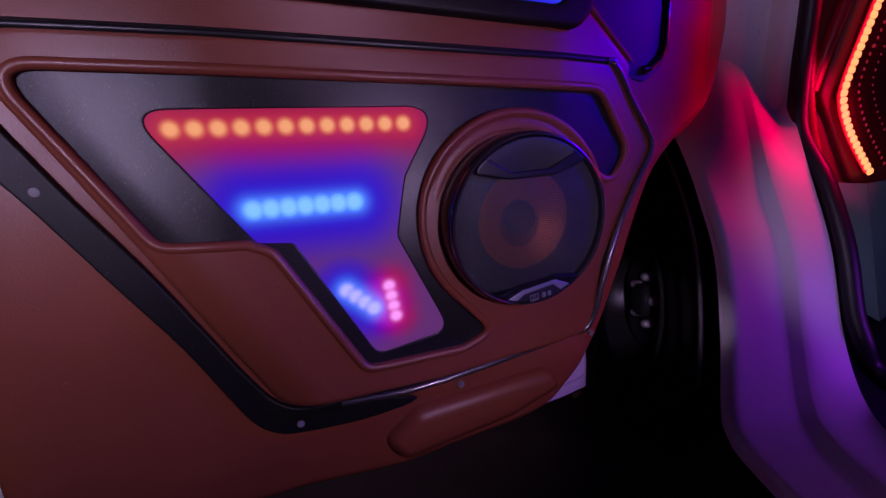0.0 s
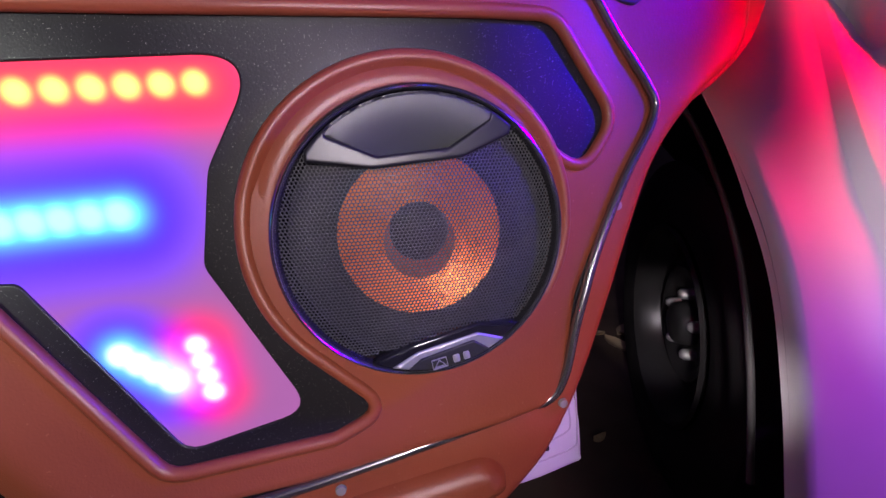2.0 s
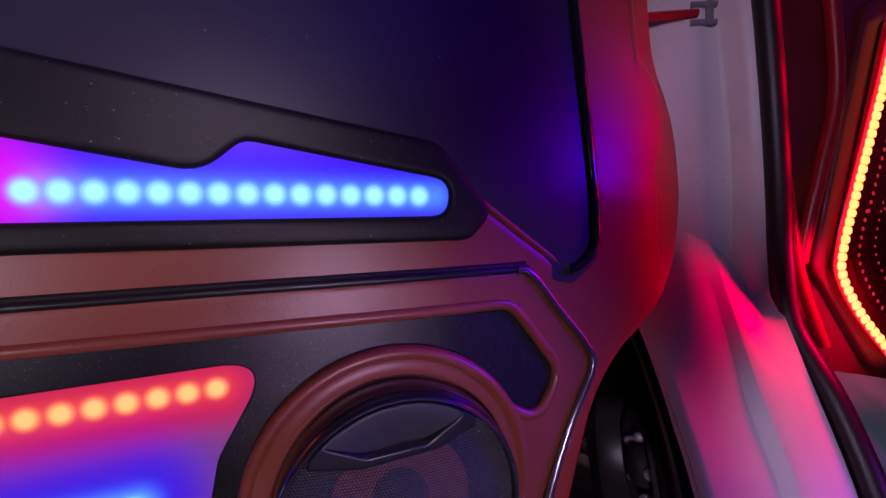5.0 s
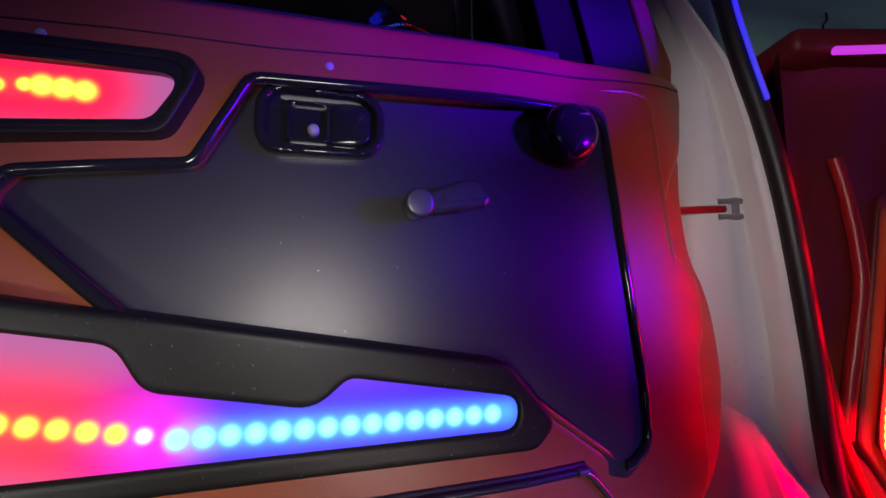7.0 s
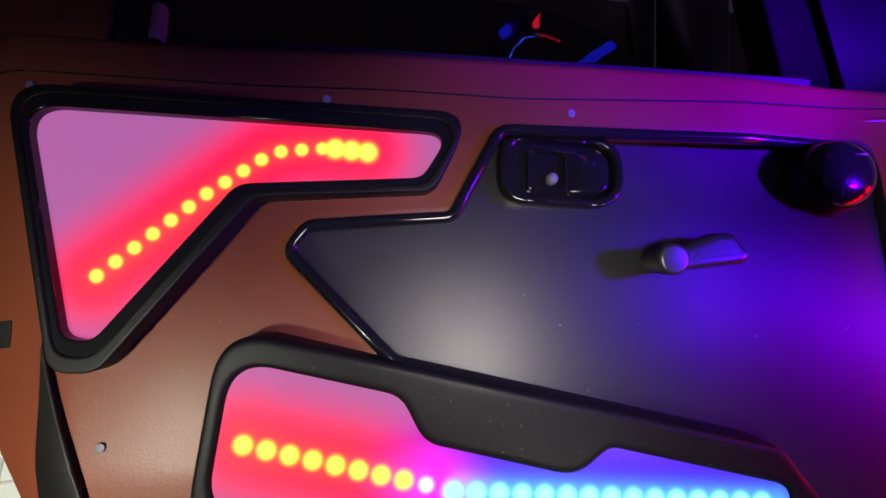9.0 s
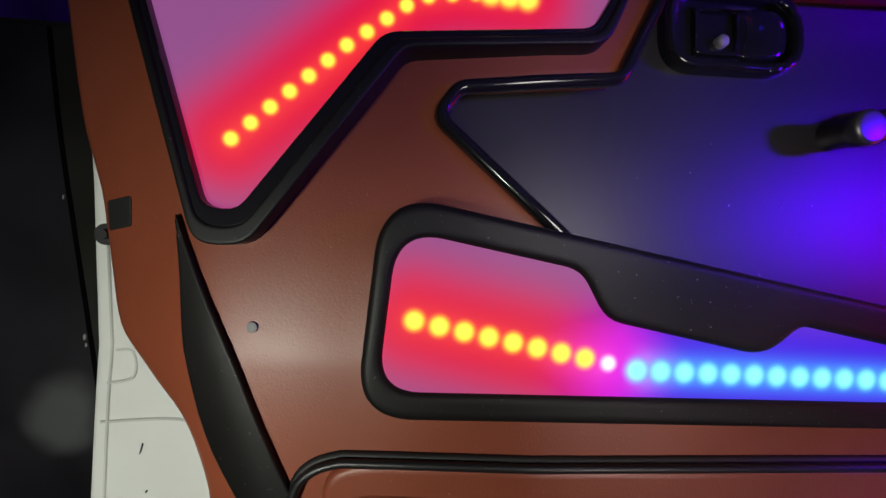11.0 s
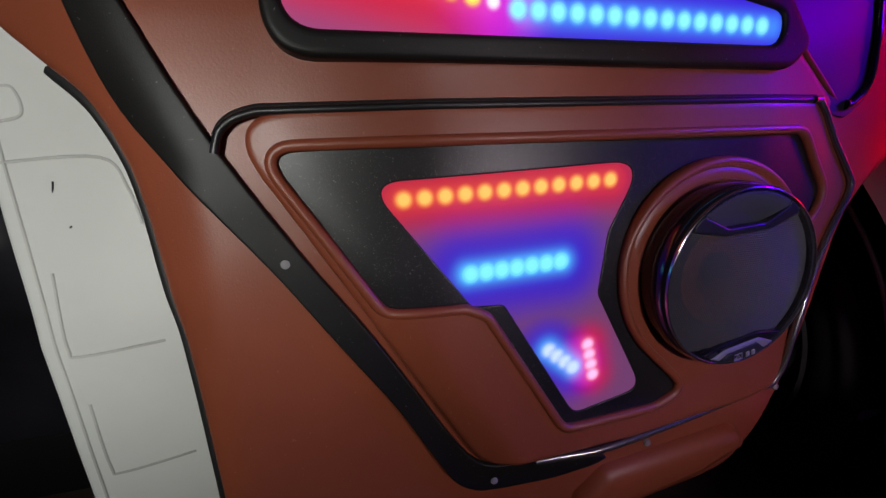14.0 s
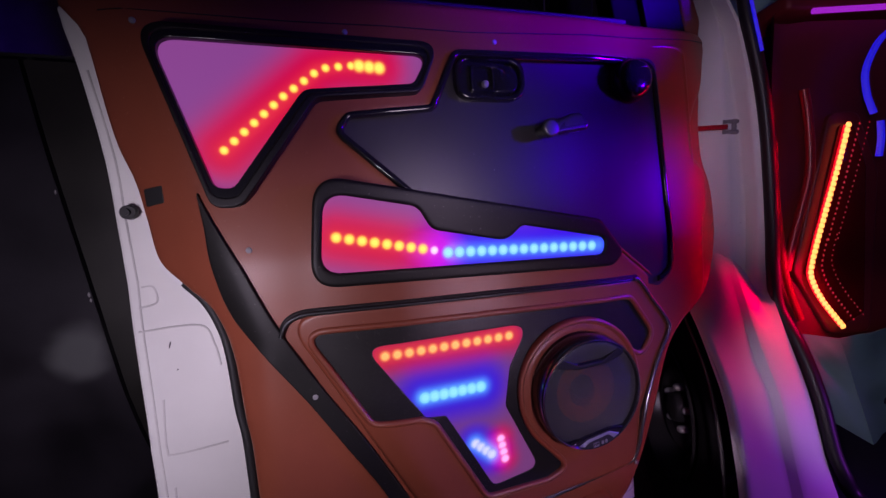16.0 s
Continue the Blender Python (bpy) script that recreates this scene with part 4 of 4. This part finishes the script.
part("visor_bowl", sheet(rounded([(-0.0490, 0.0580, 0.001), (-0.0238, 0.0462, 0.002), (0.0156, 0.0488, 0.002), (0.0385, 0.0632, 0.001)] + on_rim(60, 129, 0.0770)), (), 0, 0.0006, 0.002, 0.004, bowl_y), VISOR, visor, "grey satin hollow crescent")
badge_bar = part("badge_bar", sheet(rounded([(-0.0360, -0.0695, 0.001), (-0.0130, -0.0615, 0.003), (0.0268, -0.0540, 0.003), (0.0540, -0.0565, 0.001)] + on_rim(-46, -117, 0.0783)), (), 0.0310, 0.0014, 0.006, 0.006, lambda x, z: 0), GLOSS, speaker, "glossy black badge bar")
part("badge_band", sheet(rounded([(-0.0255, -0.0735, 0.001), (-0.0103, -0.0659, 0.002), (0.0266, -0.0588, 0.002), (0.0430, -0.0645, 0.001)] + on_rim(-56.5, -109, 0.0778)), (), 0.0322, 0.0012, 0.004, 0.006, lambda x, z: 0), SILVER, badge_bar, "silvery angled band")
part("badge_plate", sheet(rounded([(-0.0160, -0.0755, 0.001), (-0.0083, -0.0698, 0.002), (0.0238, -0.0628, 0.002), (0.0335, -0.0695, 0.001)] + on_rim(-64.5, -101.5, 0.0774)), (), 0.0336, 0.0008, 0.004, 0.006, lambda x, z: 0), RUBBER, badge_bar, "black badge plate")
TILT_MARK = radians(-9)


def badge_mark(bm, x, z):
    ob = part("badge_mark", bm, SCREW, badge_bar, "pale maker's mark", (x, -0.0345, z))
    ob.rotation_euler = (0, TILT_MARK, 0)


mark = rounded([(-0.0046, -0.0032, 0), (-0.0046, 0.0032, 0), (0.0046, 0.0032, 0), (0.0046, -0.0032, 0)])
badge_mark(sheet(mark, [inset(mark, 0.0006)], 0, 0, 0.0008, 0.006, lambda x, z: 0), 0.0022, -0.0737)
mark = rounded([(-0.0036, -0.0022, 0), (0.0, 0.0024, 0), (0.0036, -0.0022, 0)])
badge_mark(sheet(mark, [inset(mark, 0.0008)], 0, 0, 0.0008, 0.006, lambda x, z: 0), 0.0022, -0.0737)
badge_mark(box((0.0042, 0.0008, 0.0050), 0.0006, 1), 0.0124, -0.0718)
badge_mark(box((0.0040, 0.0008, 0.0050), 0.0006, 1), 0.0186, -0.0708)

# ---- tweeter ----
tweeter = thing("tweeter", "glossy black round tweeter pod in the door corner", "tweeter", at=(0.328, 0.06, 1.052))
part("pod_shell", turned([(0.030, -0.006), (0.033, 0.006), (0.033, 0.022), (0.030, 0.034), (0.026, 0.040), (0.020, 0.0435), (0.012, 0.045), (0.0, 0.0455)], 36), GLOSS, tweeter)
part("label_mark", box((0.018, 0.0008, 0.003), 0.0003, 1), SCREW, tweeter, "small pale lettering bar", (0.004, -0.0435, 0.014)).rotation_euler = (radians(38), radians(-8), 0)
part("tweeter_collar", turned([(0.0335, 0.012), (0.0350, 0.014), (0.0350, 0.020), (0.0335, 0.022)], 36), RUBBER, tweeter)

# ---- van: body beside the door ----
body = van


def body_part(name, bm, mat, label="", parent=None):
    return part(name, bm, mat, parent or body, label)


PILLAR = ((-0.03, 0.12), (-0.005, 0.09), (0.012, 0.05), (0.020, 0.016), (0.030, 0.008), (0.040, 0.004), (0.062, -0.004), (0.068, -0.0055), (0.074, -0.0055), (0.095, -0.003), (0.101, -0.006), (0.104, -0.024), (0.108, -0.030), (0.118, -0.032))
PILLAR_I, PILLAR_F = [i for i, f in PILLAR], [f for i, f in PILLAR]


def arch_path(i):
    """The wheel arch's rear run at a depth i inwards, from the pillar foot down to the sill."""
    w = i / 0.13
    a = [(0.10, 0.735), (0.055, 0.705), (0.0, 0.665), (-0.062, 0.600), (-0.106, 0.530), (-0.134, 0.440), (-0.152, 0.360), (-0.165, 0.335), (-0.21, 0.322), (-0.45, 0.300), (-1.2, 0.27)]
    b = [(0.05, 0.80), (0.02, 0.76), (-0.035, 0.700), (-0.078, 0.625), (-0.120, 0.540), (-0.155, 0.445), (-0.190, 0.390), (-0.23, 0.365), (-0.30, 0.350), (-0.50, 0.335), (-1.2, 0.31)]
    run = [(f0 * (1 - w) + f1 * w, z0 * (1 - w) + z1 * w) for (f0, z0), (f1, z1) in zip(a, b)]
    k, fold = clamp01(i / 0.035), 0.81 - 0.88 * i
    front = float(np.interp(i, PILLAR_I, PILLAR_F))
    for n, (df, dz) in enumerate(((0.05, 0.05), (0.022, 0.026), (0.0, 0.0))):
        run[n] = (run[n][0] * (1 - k) + (front + df) * k, run[n][1] * (1 - k) + (fold + dz) * k)
    return smooth_path([car(f, i, z) for f, z in run], 6)


bumps = [(-0.004, 0.014), (-0.002, 0.006), (0.001, 0.0028), (0.0045, 0.0012), (0.0065, 0.0008), (0.012, 0.0008), (0.030, 0.0004), (0.050, 0.0), (0.0565, 0.0), (0.0578, -0.0006), (0.0665, -0.0064),
         (0.0680, -0.0070), (0.075, -0.0070), (0.085, -0.0062), (0.100, -0.0042), (0.114, -0.002)]
rows = []
for i, lift in bumps:
    path = arch_path(i)
    out = []
    for k, p in enumerate(path):
        t = (path[min(k + 1, len(path) - 1)] - path[max(k - 1, 0)]).normalized()
        nrm = CAR_INWARD.cross(t).normalized()
        if nrm.dot(CAR_FORWARD) < 0:
            nrm = -nrm
        out.append(p + nrm * lift * clamp01((k - 10) / 9))
    rows.append(out)
body_part("wheel_arch_panel", grid_surface(rows), WHITE, "white painted wheel arch and sill")
lip = smooth_path([car(f, 0, z) for f, z in ((0.45, 0.70), (0.30, 0.765), (0.10, 0.735), (0.0, 0.665), (-0.062, 0.600), (-0.106, 0.530), (-0.134, 0.440), (-0.150, 0.345))], 6)
inner = [[p + CAR_FORWARD * 0.010 - CAR_INWARD * 0.003 for p in lip], [p + CAR_FORWARD * 0.014 + CAR_INWARD * 0.003 for p in lip], [p + CAR_FORWARD * 0.022 + CAR_INWARD * 0.02 for p in lip], [p + CAR_FORWARD * 0.022 + CAR_INWARD * 0.125 for p in lip], [p * 0.0 + car(0.25, 0.30, 0.40) for p in lip]]
body_part("wheel_liner", grid_surface(inner), RUBBER, "black wheel arch liner")
body_part("liner_edge", tube([p + CAR_FORWARD * 0.060 + CAR_INWARD * 0.006 for p in lip], 0.0030), DUST_EDGE, "dusty grey liner edge")
body_part("paint_scratch", tube([car(-0.116, 0.104, 0.545), car(-0.114, 0.118, 0.541), car(-0.113, 0.130, 0.538)], 0.0011, 6), RUBBER)
# pillar
rows = []
for i, f in PILLAR:
    row = []
    for z in np.linspace(0.665 - 0.07 * clamp01(i / 0.1) + 0.10 * clamp01((0.025 - i) / 0.05), 1.62, 36):
        lean = 0.33 * max(0.0, min(z, 1.3) - 0.72) ** 2 + 0.38 * max(0.0, z - 1.3)
        row.append(car(f + 0.25 * max(0, z - 1.15), i - 0.006 - lean * clamp01((i - 0.03) / 0.085), z))
    rows.append(row)
body_part("hinge_pillar", grid_surface(rows), WHITE, "white painted hinge pillar")
for i, z, r in ((0.093, 1.089, 0.006), (0.086, 0.971, 0.006), (0.055, 0.813, 0.0015), (0.084, 0.816, 0.0015), (0.055, 0.784, 0.0015), (0.083, 0.795, 0.0015), (0.092, 0.750, 0.0015)):
    bmx = turned([(0.0, 0.5), (0.5, 0.42), (0.85, 0.15), (1.0, -0.6)], 12)
    for v in bmx.verts:
        v.co = car(-0.0045 + v.co.y * r, i + v.co.x * r, z + v.co.z * r)
    body_part("paint_bump", bmx, WHITE)
seal_path = smooth_path([car(0.05, -0.05, 1.62), car(-0.01, 0.018, 1.34), car(-0.034, 0.037, 1.255), car(-0.036, 0.060, 1.15), car(-0.036, 0.079, 1.08), car(-0.036, 0.095, 1.0), car(-0.036, 0.106, 0.91), car(-0.036, 0.115, 0.81), car(-0.037, 0.119, 0.735), car(-0.045, 0.123, 0.67), car(-0.085, 0.127, 0.61), car(-0.122, 0.127, 0.54), car(-0.157, 0.128, 0.448), car(-0.20, 0.15, 0.395), car(-0.5, 0.15, 0.345), car(-1.1, 0.15, 0.32)], 8)
body_part("door_seal", tube(seal_path, 0.011, 10), SEALM, "black rubber door seal")
body_part("check_strap", tube([(0.484, 0.062, 0.986), car(-0.006, 0.052, 0.987)], 0.0045), RED_LIT_TRIM, "red lit door check strap")
for dz in (-0.009, 0.009):
    body_part("strap_bracket", tube([car(-0.004, 0.046, 0.987 + dz), car(-0.006, 0.072, 0.987 + dz)], 0.0035), SCREW)
body_part("strap_bracket", tube([car(-0.003, 0.066, 0.974), car(-0.003, 0.066, 1.0)], 0.005), SCREW)
# cabin side
rows = [[car(f, i, z) for z in np.linspace(0.58, 1.17, 12)] for i, f in ((0.118, -0.02), (0.130, 0.0), (0.150, 0.018), (0.180, 0.022), (0.21, 0.012), (0.26, 0.012), (0.36, 0.012), (0.60, 0.03), (0.9, 0.10))]
kick = body_part("kick_panel", grid_surface(rows), CABIN, "dark red plastic kick panel")
for line, w in (([(0.197, 1.05), (0.208, 1.0), (0.216, 0.91), (0.203, 0.837), (0.189, 0.775), (0.180, 0.725)], 0.0075), ([(0.146, 0.96), (0.155, 0.86), (0.168, 0.776), (0.184, 0.70), (0.212, 0.63)], 0.006)):
    body_part("kick_rib", tube(smooth_path([car(0.004, i, z) for i, z in line], 5), w), RED_LIT_TRIM)


def car_sheet(corners, f, r=0.003, depth=0.01, holes=()):
    """A board facing the rear of the car, outline in inward metres and height."""
    bm = sheet(rounded(corners), holes, 0, r, depth, 0.03, lambda x, z: 0)
    for v in bm.verts:
        v.co = car(f + v.co.y, v.co.x, v.co.z)
    return bm


kick_light = thing("kick_light", "dark red mirror panel edged with glowing amber-red leds", "lamp", at=tuple(car(0.004, 0.28, 0.60)))
part("frame", car_sheet([(0.195, 0.72, 0.02), (0.248, 1.01, 0.02), (0.30, 1.01, 0.02), (0.345, 0.90, 0.02), (0.350, 0.60, 0.02), (0.27, 0.60, 0.02)], 0.004), CABIN, kick_light, "dark red plastic frame", back(kick_light))
kick_glass = part("mirror", car_sheet([(0.213, 0.72, 0.01), (0.264, 0.988, 0.01), (0.29, 0.985, 0.01), (0.318, 0.91, 0.01), (0.331, 0.64, 0.01), (0.285, 0.612, 0.01)], 0.001, 0.001, 0.002), RED_MIRROR, kick_light, "dark red mirror", back(kick_light))
led_line = [(0.272, 0.984), (0.256, 0.907), (0.230, 0.795), (0.218, 0.735), (0.220, 0.708), (0.242, 0.668), (0.283, 0.618)]
kp = smooth_path([car(-0.004, i, z) for i, z in led_line], 6)
part("light_line", tube(kp, 0.0045), RED_TUBE, kick_light, "glowing red edge", back(kick_light))
lens = [0.0]
for a, b in zip(kp, kp[1:]):
    lens.append(lens[-1] + (b - a).length)
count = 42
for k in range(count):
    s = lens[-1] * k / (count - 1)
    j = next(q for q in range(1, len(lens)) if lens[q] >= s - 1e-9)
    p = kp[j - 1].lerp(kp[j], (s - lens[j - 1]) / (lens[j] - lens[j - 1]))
    bmx = turned([(0, 0.002), (0.0042, 0.001), (0.0058, -0.002)], 10)
    for v in bmx.verts:
        v.co += p + CAR_FORWARD * -0.004
    body_part("led", bmx, LED_KICK, "", kick_glass)
    # Two rows of dim glowing dots model the leds' repeats in the mirror.
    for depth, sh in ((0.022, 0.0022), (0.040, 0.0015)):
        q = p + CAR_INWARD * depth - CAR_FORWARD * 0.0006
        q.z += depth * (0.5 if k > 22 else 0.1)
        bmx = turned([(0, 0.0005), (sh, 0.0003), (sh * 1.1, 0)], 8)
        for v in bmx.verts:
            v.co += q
        body_part("mirrored_led", bmx, MIRRORED_RED, "", kick_glass)
# dashboard and its lights
dashboard = thing("dashboard", "dark red dashboard edge with blue and pink light lines", "dashboard", at=tuple(car(0.05, 0.40, 1.18)))
shelf = part("shelf", box((0.62, 0.20, 0.03), 0.008), CABIN, dashboard)
shelf.matrix_local = Matrix.Translation(car(0.09, 0.46, 1.195) - dashboard.location) @ CAR_TURN
part("edge_light", tube([car(-0.02, 0.185, 1.172), car(-0.02, 0.75, 1.192)], 0.005), PINK_TUBE, dashboard, "pink and violet light line", back(dashboard))
ring = smooth_path([car(-0.03, 0.345, 1.155), car(-0.03, 0.300, 1.126), car(-0.03, 0.281, 1.098), car(-0.03, 0.271, 1.066), car(-0.03, 0.276, 1.03), car(-0.03, 0.290, 0.998)], 6)
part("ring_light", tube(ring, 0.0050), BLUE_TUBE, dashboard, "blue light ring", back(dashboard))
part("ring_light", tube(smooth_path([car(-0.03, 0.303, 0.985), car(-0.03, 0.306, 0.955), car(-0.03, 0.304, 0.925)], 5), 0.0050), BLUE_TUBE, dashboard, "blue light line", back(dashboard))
# Unseen blue tube added in the cabin for glossy rims to mirror.
reflect_tube = thing("light_strip", "unseen blue light tube added in the cabin", "light strip", at=(0.74, -0.72, 0.345))
part("tube", tube([(0.74, -0.72, 0.345), (0.74, -0.72, 1.02)], 0.018), CABIN_TUBE, reflect_tube, "", back(reflect_tube))
rows = []
for u in np.linspace(0, 1, 34):
    rows.append([car(0.10 + 0.22 * w + 0.012 * math.sin(9 * u + 5 * w) + 0.02 * abs(noise.noise((5 * u, 4 * w, 0.3))), -0.02 + 0.81 * u, 1.20 + 0.42 * w + 0.010 * math.sin(14 * u + 11 * w)) for w in np.linspace(0, 1, 26)])
film = thing("plastic_film", "pale green creased plastic film behind the dashboard", "plastic film", at=tuple(car(0.10, 0.3, 1.20)))
part("film", grid_surface(rows, 0.001), BAG, film, "", back(film))
for n, (u, w, du, dw) in enumerate(((0.38, 0.20, 0.05, 0.10), (0.47, 0.28, 0.04, 0.12), (0.58, 0.15, 0.07, 0.06), (0.30, 0.33, 0.06, -0.05))):
    crease_line = [car(0.094 + 0.22 * ww, -0.02 + 0.81 * uu, 1.20 + 0.42 * ww) for uu, ww in ((u + du * q, w + dw * q + 0.012 * math.sin(5 * q + n)) for q in np.linspace(0, 1, 8))]
    part("crease", tube(crease_line, 0.0016, 6), RUBBER, film, "dark crease", back(film))
strip = smooth_path([car(-0.048, 0.028, 1.30), car(-0.05, 0.041, 1.244), car(-0.05, 0.048, 1.20), car(-0.05, 0.060, 1.15), car(-0.05, 0.074, 1.098)], 5)
pillar_light = thing("light_strip", "blue light strip along the black door seal", "light strip", at=tuple(car(-0.05, 0.07, 1.10)))
part("tube", tube(strip, 0.0026), BLUE_TUBE, pillar_light, "", back(pillar_light))
# light line under the roof edge, which the window glass mirrors
body_part("roof_rail", tube(smooth_path([car(-0.35, -0.04, 1.80), car(-0.8, -0.03, 1.80), car(-1.4, -0.02, 1.80)], 8), 0.035, 12), WHITE, "white painted roof rail")
roof_light = thing("ceiling_light", "curved row of small blue and red leds", "light strip", at=(0.28, -0.66, 1.74))
arc = smooth_path([(0.199, -0.61, 1.598), (0.225, -0.62, 1.648), (0.262, -0.635, 1.684), (0.310, -0.65, 1.702), (0.361, -0.66, 1.695)], 8)
part("holder", tube([p + Vector((0.0, -0.012, 0.0)) for p in arc], 0.006), RUBBER, roof_light, "black holder", back(roof_light))
for k in range(0, len(arc), 2):
    bmx = bmesh.new()
    bmesh.ops.create_icosphere(bmx, subdivisions=1, radius=0.0035, matrix=Matrix.Translation(arc[k]))
    part("led", bmx, LED_ROOF_RED if k > 20 else LED_ROOF_BLUE, roof_light, "", back(roof_light))
for p, q, m_ in (((0.20, -0.75, 1.76), (0.29, -0.75, 1.84), LED_ROOF_WASH), ((0.43, -0.66, 1.62), (0.53, -0.66, 1.70), LED_ROOF_WASH), ((0.31, -0.75, 1.80), (0.31, -0.75, 1.86), LED_ROOF_RED)):
    part("lit_strip", tube([p, q], 0.016), m_, roof_light, "", back(roof_light))
part("bracket", tube([(0.28, -0.67, 1.69), (0.28, -0.70, 1.78)], 0.006), RUBBER, roof_light, "", back(roof_light))
body_part("cabin_floor", grid_surface([[car(f, i, 0.34 + 0.02 * (f > 0)) for f in np.linspace(-1.2, 0.2, 10)] for i in np.linspace(0.14, 0.95, 6)], 0.01), CARPET)
body_part("cabin_back", grid_surface([[car(0.11, i, z) for z in np.linspace(0.33, 1.2, 5)] for i in np.linspace(0.13, 0.95, 5)], 0.01), CARPET)

# ---- things in the footwell and on the ground ----
# The footwell's green toe board, drawn as two creased folds.
plastic = thing("toe_board", "pale green folded toe board panel in the footwell", "plastic sheet", at=tuple(car(0.0, 0.30, 0.40)))


def folded(corner_a, corner_b, corner_c, corner_d, seed, n=26):
    """A panel face between four corners, gently creased."""
    rows = []
    for u in np.linspace(0, 1, n):
        top, foot = corner_a.lerp(corner_b, u), corner_d.lerp(corner_c, u)
        row = []
        for w in np.linspace(0, 1, n):
            p = top.lerp(foot, w)
            edge = min(1.0, 6 * u * (1 - u) + 0.05)
            row.append(p + CAR_FORWARD * edge * (0.016 * noise.noise((3 * u + seed, 3 * w, 0)) + 0.012 * abs(noise.noise((5 * u - 4 * w, 2 * w + seed, 4)))))
        rows.append(row)
    return grid_surface(rows, 0.0015)


part("side_fold", folded(car(0.035, 0.13, 0.606), car(-0.030, 0.252, 0.603), car(-0.030, 0.328, 0.398), car(0.03, 0.14, 0.52), 1.3), TOE_GREEN, plastic, "", back(plastic))
part("front_fold", folded(car(-0.030, 0.252, 0.603), car(0.020, 0.60, 0.640), car(0.020, 0.60, 0.50), car(-0.030, 0.328, 0.398), 4.1), TOE_GREEN, plastic, "", back(plastic))
# Flat black disc stands for the shade inside a round hole.
bmx = turned([(0.0, 0.0006), (0.006, 0.0005), (0.007, 0.0)], 14)
hole = part("hole", bmx, RUBBER, plastic, "black disc standing for a round hole", tuple(car(-0.024, 0.355, 0.478) - plastic.location))

wheel = thing("front_wheel", "black steel front wheel under the arch", "wheel", at=tuple(car(0.277, 0.185, 0.32)))
wheel.rotation_euler = (0, 0, radians(-10))


def wheel_part(name, bm, mat, parent=None, label="", shift=(0, 0, 0)):
    """Turned parts have their axis along x: lay it along the car's inward direction."""
    for v in bm.verts:
        h, c, s = v.co
        v.co = CAR_INWARD * (h + shift[0]) + CAR_FORWARD * (c + shift[1]) + Vector((0, 0, s + shift[2]))
    return part(name, bm, mat, parent or wheel, label)


wheel_part("tyre", turned([(0.175, -0.056), (0.20, -0.066), (0.235, -0.070), (0.265, -0.066), (0.282, -0.058), (0.288, -0.03), (0.288, 0.03), (0.282, 0.058), (0.265, 0.074), (0.2, 0.075), (0.175, 0.06)], 64, "X"), TYRE, None, "worn black tyre")
wheel_part("rim", turned([(0.176, -0.062), (0.170, -0.066), (0.160, -0.05), (0.150, 0.0), (0.125, 0.004), (0.100, -0.030), (0.085, -0.026), (0.075, -0.016), (0.0, -0.014)], 48, "X"), STEEL, None, "black steel rim")
hub = wheel_part("hub", turned([(0.040, -0.012), (0.036, -0.040), (0.028, -0.046), (0.0, -0.048)], 28, "X"), STEEL)
for k in range(5):
    a = radians(72 * k + 20)
    wheel_part("wheel_nut", turned([(0.0, -0.014), (0.006, -0.013), (0.0095, -0.008), (0.0105, 0.012)], 6, "X"), NUT, None, "", (-0.026, 0.055 * math.cos(a), 0.055 * math.sin(a)))

for x, y, s, a in ((1.0, 0.78, 0.070, 20), (0.895, 0.70, 0.055, 100), (0.755, 0.37, 0.040, 60), (0.606, 0.366, 0.016, 10), (0.88, 0.79, 0.026, 140)):
    rows = []
    for u in np.linspace(-1, 1, 9):
        w = 0.45 * (1 - u * u) ** 0.7 + 0.02
        rows.append([(u * s, w * s * q, 0.012 * (q * q) + 0.006 * u * u + 0.004) for q in (-1, -0.4, 0.4, 1)])
    leaf = part("fallen_leaf", grid_surface(rows, 0.0006), LEAFM, None, "dry brown fallen leaf on the ground", (x, y, GZ + 0.008))
    leaf.rotation_euler = (0, 0, radians(a))
    tagged(leaf, "dry brown fallen leaf on the ground", "leaf", "fallen leaves")
